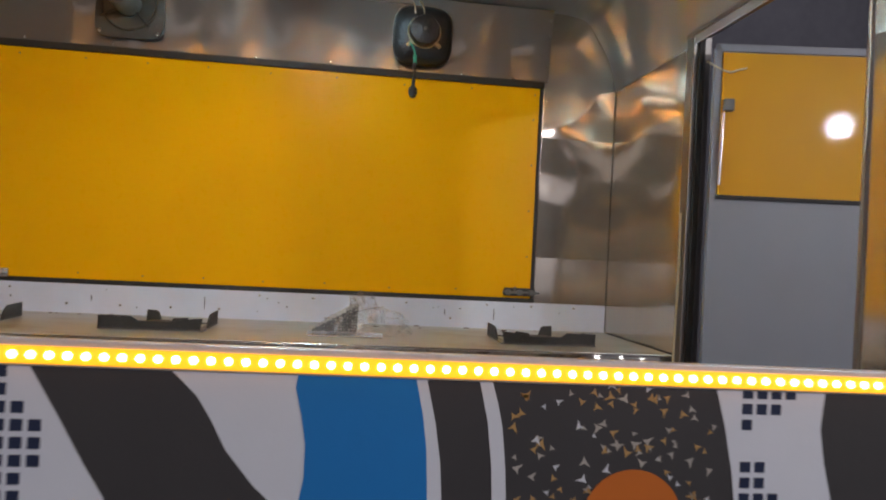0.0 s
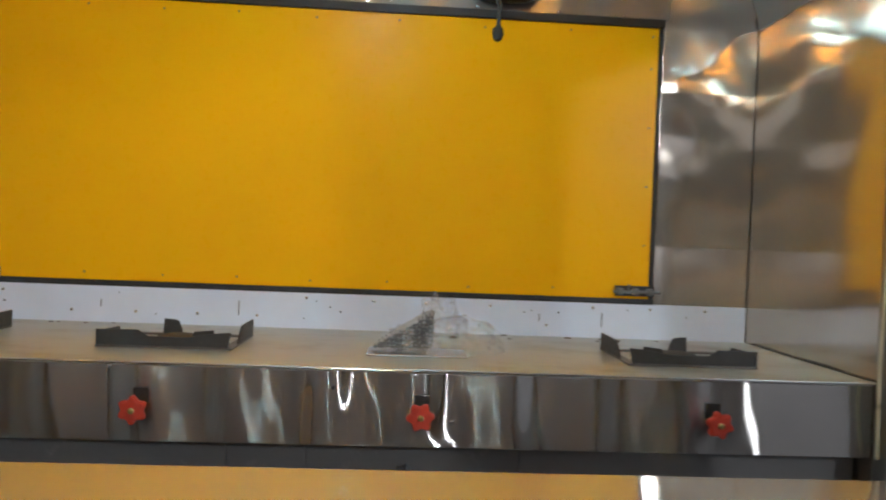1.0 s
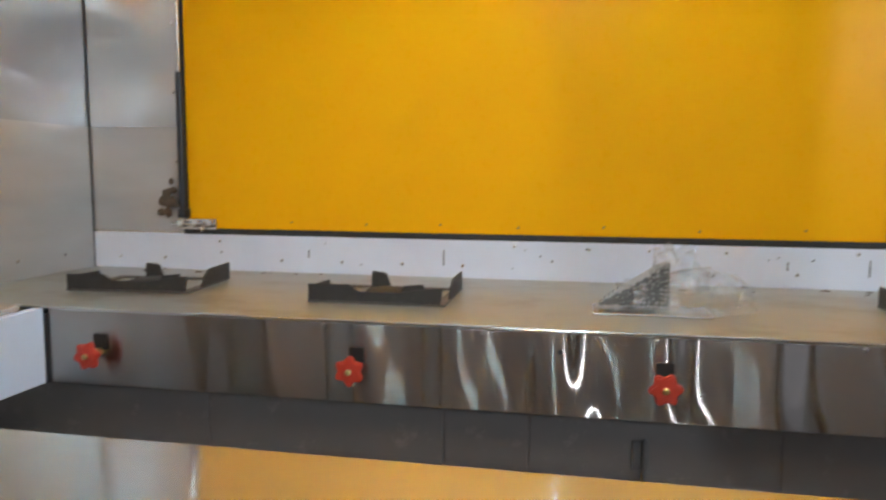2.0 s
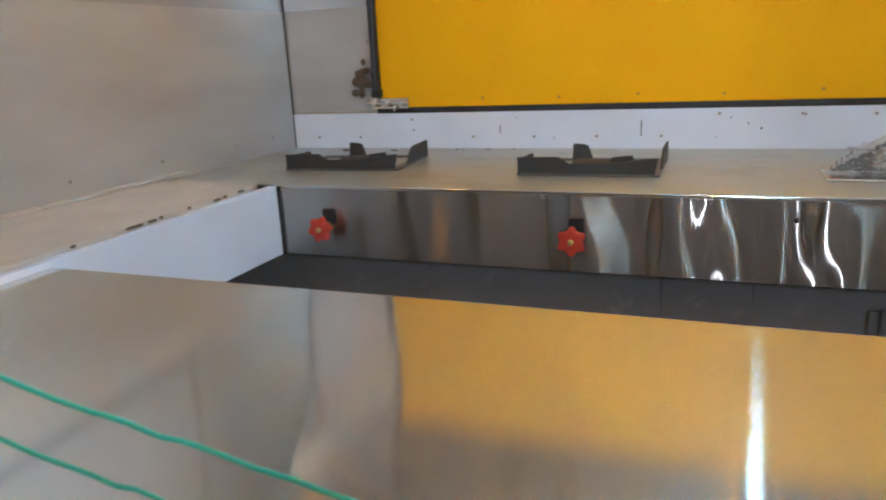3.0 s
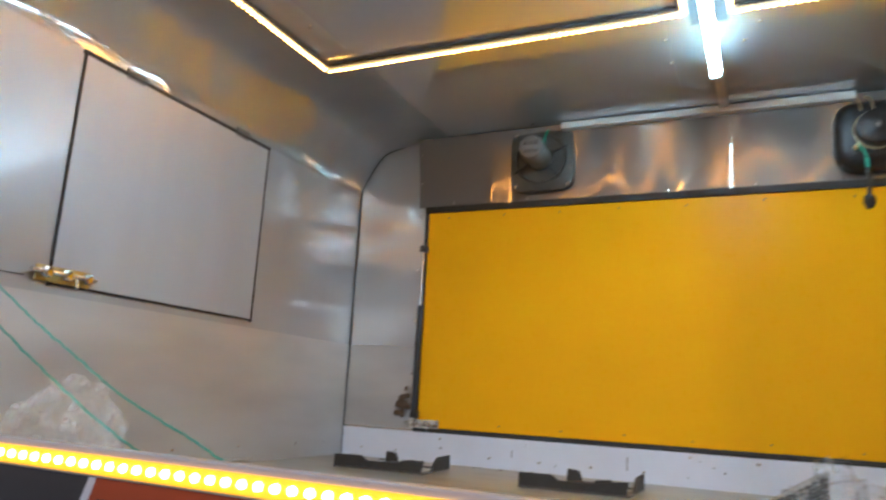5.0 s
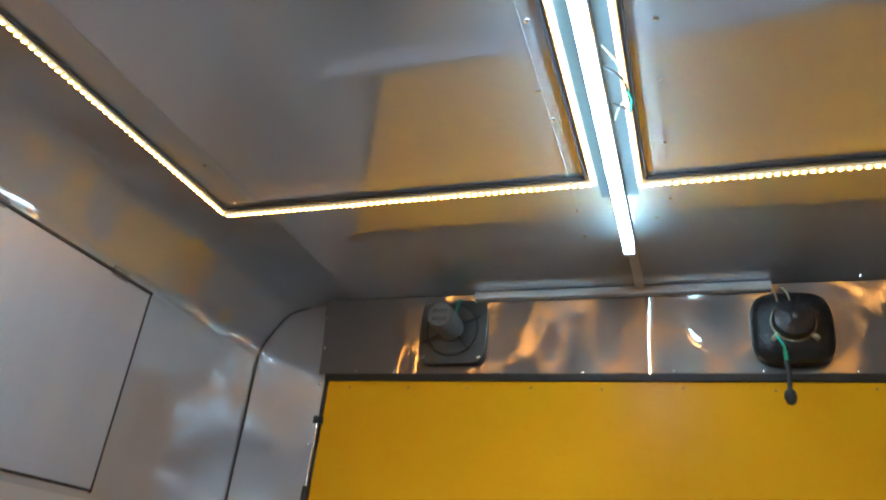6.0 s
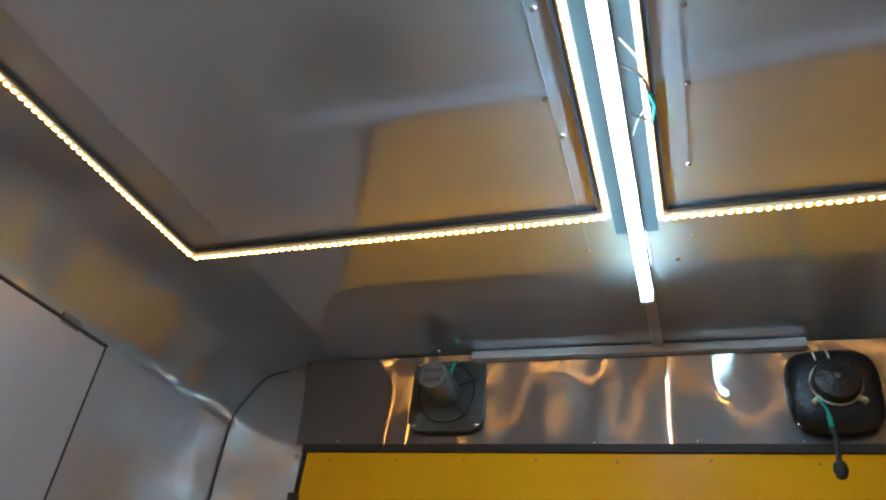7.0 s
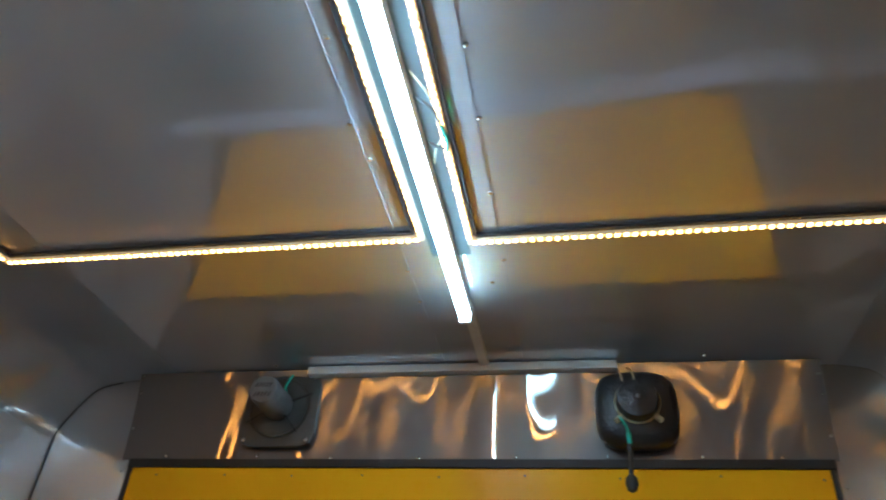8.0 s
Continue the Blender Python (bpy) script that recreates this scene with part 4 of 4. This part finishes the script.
# ---- carton and plastic bag ----
box_thing = thing("cardboard_box", "small brown cardboard box with a loose flap", "box", place=(-1.16, 0.50, ZT + 0.0065))
part("body", box(bmesh.new(), -0.10, 0.095, -0.15, 0.14, 0.0, 0.078, 0.003), CARTON, box_thing)
part("flap", box(bmesh.new(), -0.10, 0.0, -0.15, 0.14, 0.079, 0.083, 0.001), CARTON, box_thing)
part("tape", box(bmesh.new(), -0.06, 0.06, -0.02, 0.02, 0.0835, 0.0842), BOARD, box_thing)
bm = bmesh.new()
crumple(bm, 0.085, 0.118, 0.122, 4.2, 0.26, 5, -0.55)
bmesh.ops.translate(bm, verts=bm.verts[:], vec=(-1.13, 0.765, ZT + 0.0065 + 0.069))
bag = thing("plastic_bag", "crumpled clear plastic bag standing on the board", "plastic bag")
part("pouch", bm, BUBBLE, bag)
bm = bmesh.new()
crumple(bm, 0.035, 0.045, 0.050, 7.7, 0.45, 4, -0.6)
bmesh.ops.translate(bm, verts=bm.verts[:], vec=(-1.085, 0.805, ZT + 0.0065 + 0.034))
part("mouth", bm, BUBBLE, bag, "gathered open mouth of the bag")


# ---- green cords ----
def cord(points, seed):
    r = random.Random(seed)
    pts = spline(points, 10)
    b = bmesh.new()
    tube(b, [p + Vector((r.uniform(-1, 1), r.uniform(-1, 1), r.uniform(-1, 1))) * 0.0008 for p in pts], 0.0012, 8)
    return tagged(part("green_cord", b, GREEN), "thin green cord slanting into the serving opening", "cord", "green cords")


def sagging(ya, yb, yc, za, zb, zc, x0, steps, wob):
    """Points of a slack cord from the left wall down to x0."""
    out = []
    for k in range(steps + 1):
        x = XL + 0.002 + (x0 - XL - 0.002) * k / steps
        v = x + 0.5
        out.append((x, ya + yb * v + yc * v * v, za + zb * v + zc * v * v + wob * math.sin(2.7 * k)))
    return out


cord(sagging(0.3852, 0.1965, 0.2173, 1.0637, -0.5039, 0.3058, -0.187, 14, 0.0012), 1)
cord(sagging(0.3747, 0.1212, 0.1681, 1.1129, -0.4504, 0.3424, -0.15, 14, 0.0020) + [(-0.06, 0.452, 0.966), (0.03, 0.468, 0.9355)], 2)
# Assumed flap, never in view: closes the top and shows only in reflections.
flap = thing("added_flap", "assumed raised yellow flap over the opening, out of view", "flap", place=(0, 0, 0))
part("panel", box(bmesh.new(), XL - 0.12, XR + 0.02, -0.62, YF - 0.01, 1.945, 1.965, 0.002), YELLOW, flap)
part("edge_profile", box(bmesh.new(), XL - 0.12, XR + 0.02, -0.65, -0.621, 1.94, 1.97, 0.002), ALU, flap)

# ---- printed vinyl on the front ----
front = thing("front_panel", "front panel printed with black, white, blue and orange shapes", "panel", place=(0, YF, 0))
part("base_sheet", box(bmesh.new(), XL - 0.03, XR + 0.03, -0.003, -0.0002, 0.05, 1.0715), INKBLACK, front)


def vinyl(outline, mat, layer):
    part("vinyl_shape", prism(bmesh.new(), outline, "y", -0.003 - 0.0008 * layer, -0.0031 - 0.0008 * (layer - 1)), mat, front, smooth=False)


TOPZ, LOWZ = 1.0705, 0.55
black_right = [(-0.006, TOPZ), (0.027, 1.038), (0.042, 1.014), (0.057, 0.985), (0.086, 0.949), (0.112, 0.925)]
blue_left = [(0.126, TOPZ), (0.123, 1.049), (0.130, 1.020), (0.135, 0.992), (0.135, 0.958), (0.131, 0.935), (0.120, 0.90)]
blue_right = [(0.242, TOPZ), (0.253, 1.022), (0.258, 0.988), (0.261, 0.939), (0.262, 0.80)]
band_right = [(0.253, TOPZ), (0.266, 1.017), (0.273, 0.976), (0.276, 0.939), (0.277, 0.80)]
line_left = [(0.308, TOPZ), (0.321, 1.018), (0.327, 0.971), (0.329, 0.939), (0.329, 0.80)]
line_right = [(0.321, TOPZ), (0.331, 1.038), (0.337, 1.012), (0.342, 0.970), (0.344, 0.939), (0.344, 0.80)]
vinyl([(-0.262, TOPZ), (-0.134, TOPZ), (-0.104, 1.019), (-0.075, 0.967), (-0.057, 0.938), (0.10, LOWZ), (-0.28, LOWZ)], INKWHITE, 1)
vinyl(black_right + blue_left[::-1], INKWHITE, 1)
vinyl(blue_left + [(0.10, 0.80), (0.262, 0.80)] + blue_right[::-1], INKBLUE, 2)
vinyl(blue_right + band_right[::-1], INKWHITE, 1)
vinyl(line_left + line_right[::-1], INKWHITE, 1)
vinyl([(0.569, TOPZ), (0.584, 1.016), (0.594, 0.967), (0.600, 0.920), (0.604, 0.80), (0.748, 0.80), (0.724, 0.920), (0.712, 0.940), (0.702, 0.980), (0.696, 1.018), (0.701, TOPZ)], INKWHITE, 1)
disc = [(0.4825 + 0.056 * math.cos(2 * math.pi * k / 40), 0.915 + 0.056 * math.sin(2 * math.pi * k / 40)) for k in range(40)]
vinyl(disc, INKORANGE, 2)
vinyl([(-0.491, TOPZ), (-0.4815, TOPZ), (-0.66, LOWZ), (-0.68, LOWZ)], INKWHITE, 1)
vinyl([(-0.481, TOPZ), (-0.2625, TOPZ), (-0.2805, LOWZ), (-0.6595, LOWZ)], INKRUST, 1)
vinyl([(-0.80, TOPZ), (-0.655, TOPZ), (-0.68, LOWZ), (-0.84, LOWZ)], INKWHITE, 1)


def square_grid(x0, z0, cols, rows, mat, keep):
    for i in range(cols):
        for j in range(rows):
            if keep(i, j):
                x, z = x0 + i * 0.0167, z0 - j * 0.0172
                vinyl([(x, z), (x + 0.0115, z), (x + 0.0115, z - 0.0115), (x, z - 0.0115)], mat, 2)


square_grid(-0.2115, 1.0637, 6, 12, INKNAVY, lambda i, j: i < 4 or (i == 4 and 1 < j < 9) or (i == 5 and 2 < j < 6))
square_grid(-0.478, 1.047, 5, 8, INKBROWN, lambda i, j: i + j * 0.6 < 5)
square_grid(0.586, 1.0615, 5, 3, INKNAVY, lambda i, j: (j == 0 and i > 0) or (j == 1 and 0 < i < 4) or (j == 2 and i == 1))
square_grid(0.603, 0.981, 3, 7, INKNAVY, lambda i, j: i < 2 or j > 1)
rng = random.Random(11)
for k in range(215):
    x, z = rng.uniform(0.348, 0.572), rng.uniform(0.80, 1.060)
    a, r = rng.uniform(0, 6.28), rng.uniform(0.0026, 0.0062)
    pts = [(x + r * math.cos(a + d) * s, z + r * math.sin(a + d) * s) for d, s in ((0, 1.5), (1.3, 0.45), (2.2, 1.0), (3.6, 0.35), (4.4, 1.1), (5.4, 0.3))]
    vinyl(pts, rng.choice((INKGOLD, BOARD, INKGOLD, BOARD, INKGOLD, INKWHITE)), 1)

# ---- flood lamp outside ----
lamp = thing("flood_lamp", "bright flood lamp on a slim pole outside", "lamp", place=(2.41, -2.22, -0.45))
bm = bmesh.new()
rod(bm, (0, 0.02, 0), (0, 0.02, 2.55), 0.03, 16)
part("pole", bm, BLACK, lamp)
bm = bmesh.new()
bmesh.ops.create_uvsphere(bm, u_segments=20, v_segments=12, radius=0.085)
bmesh.ops.translate(bm, verts=bm.verts[:], vec=(0, 0.02, 2.69))
part("globe", bm, STREETGLOW, lamp)

bm = bmesh.new()
tube(bm, spline([(XR - 0.008, DY1 + 0.012, 0.80), (XR - 0.016, DY1 + 0.004, 0.90), (XR - 0.012, DY1 + 0.010, 1.0), (XR - 0.010, DY1 + 0.006, 1.18), (XR - 0.011, DY1 + 0.010, 1.34)]), 0.003)
tagged(part("jamb_cable", bm, CREAMWIRE), "thin cream cable fixed along the door jamb", "cable")

# ---- rivets and screws ----
rivet = bmesh.new()
lathe(rivet, [(0.0042, 0.0), (0.0038, 0.0016), (0.0018, 0.0024), (0.0, 0.0024)], 8)
rivet_mesh = mesh_of("rivet", rivet, CHROME)
OUT_Y = Matrix.Rotation(math.pi / 2, 4, "X")
DOWN = Matrix.Rotation(math.pi, 4, "X")
IN_L = Matrix.Rotation(math.pi / 2, 4, "Y")
IN_R = Matrix.Rotation(-math.pi / 2, 4, "Y")
rng = random.Random(2)
for x in (-0.90, -0.63, -0.42, -0.18, 0.07, 0.30, 0.52, 0.70):
    piece("rivet", rivet_mesh, wall_back, (x, YB - 0.004, PZ1 + 0.026 + rng.uniform(-0.002, 0.004)), OUT_Y)
for x in [-1.2 + 0.155 * k for k in range(15)]:
    piece("rivet", rivet_mesh, wall_back, (x + rng.uniform(-0.02, 0.02), YB - 0.006, rng.choice((1.026, 1.022, 0.975))), OUT_Y)
for z in (1.90, 2.0, 2.05):
    piece("rivet", rivet_mesh, wall_back, (-1.022, YB - 0.004 - 0.062 * (z - PZ1 - 0.019) - 0.37 * (z - PZ1 - 0.019) ** 2, z), OUT_Y)
    piece("rivet", rivet_mesh, wall_back, (0.817, YB - 0.004 - 0.062 * (z - PZ1 - 0.049) - 0.37 * (z - PZ1 - 0.049) ** 2, z - 0.03), OUT_Y)
for z in (1.20, 1.38, 1.56, 1.75):
    piece("rivet", rivet_mesh, wall_back, (PX1 + 0.026, YB - 0.003, z), OUT_Y)
    piece("rivet", rivet_mesh, wall_back, (PX0 - 0.03, YB - 0.003, z + 0.03), OUT_Y)
for y, z in ((1.95, 1.25), (1.95, 1.45), (1.95, 1.66), (1.43, 1.10), (1.43, 1.28), (1.43, 1.50), (1.43, 1.72)):
    piece("rivet", rivet_mesh, wall_right, (XR, y, z), IN_R)
for y in (0.62, 0.95, 1.20, 1.45, 1.72, 1.88):
    piece("rivet", rivet_mesh, wall_left, (XL + 0.0025, y, 0.985 + 0.004 * (y > 1)), IN_L)
bm = bmesh.new()
for x, y in ((-0.122, 1.038), (0.094, 1.245), (0.095, 1.465), (-0.105, 0.86), (-0.11, 1.13), (-0.12, 1.49), (0.10, 0.90), (0.1, 1.05), (-0.95, 1.15), (-0.6, 1.93), (0.55, 1.93), (-0.12, 1.62), (0.06, 1.55)):
    lathe(bm, [(0.0052, 0.0), (0.0046, 0.0022), (0.0022, 0.0034), (0.0, 0.0034)], 8, Matrix.Translation((x, y, ZC - 0.0002)) @ DOWN)
setting("trim", bm, CHROME, "bright screw heads in the ceiling sheets")
bm = bmesh.new()
for k, x in enumerate((-0.655, 0.672, 0.50, -0.30)):
    box(bm, x - 0.0012, x + 0.0012, YB - 0.0072, YB - 0.0058, 0.985 - 0.010 * (k % 2), 1.005 + 0.008 * (k % 2))
for k in range(16):
    x, z = rng.uniform(-1.2, 1.0), rng.uniform(0.955, 1.03)
    r = rng.uniform(0.0010, 0.0024)
    box(bm, x - r, x + r, YB - 0.0070, YB - 0.0058, z - r, z + r)
setting("trim", bm, SEALANT, "dark specks and scratches on the white strip")
bm = bmesh.new()
for k in range(20):
    x, y = rng.uniform(-1.15, 0.95), rng.uniform(1.9, 1.985)
    sub = bmesh.new()
    bmesh.ops.create_icosphere(sub, subdivisions=1, radius=rng.uniform(0.002, 0.006))
    join(bm, sub, Matrix.Translation((x, y, ZT + 0.001)) @ Matrix.Diagonal((2.2, 1, 0.5, 1)))
tagged(part("crumbs", bm, FOAM), "dark crumbs scattered on the worktop", "crumbs", kind="stuff")
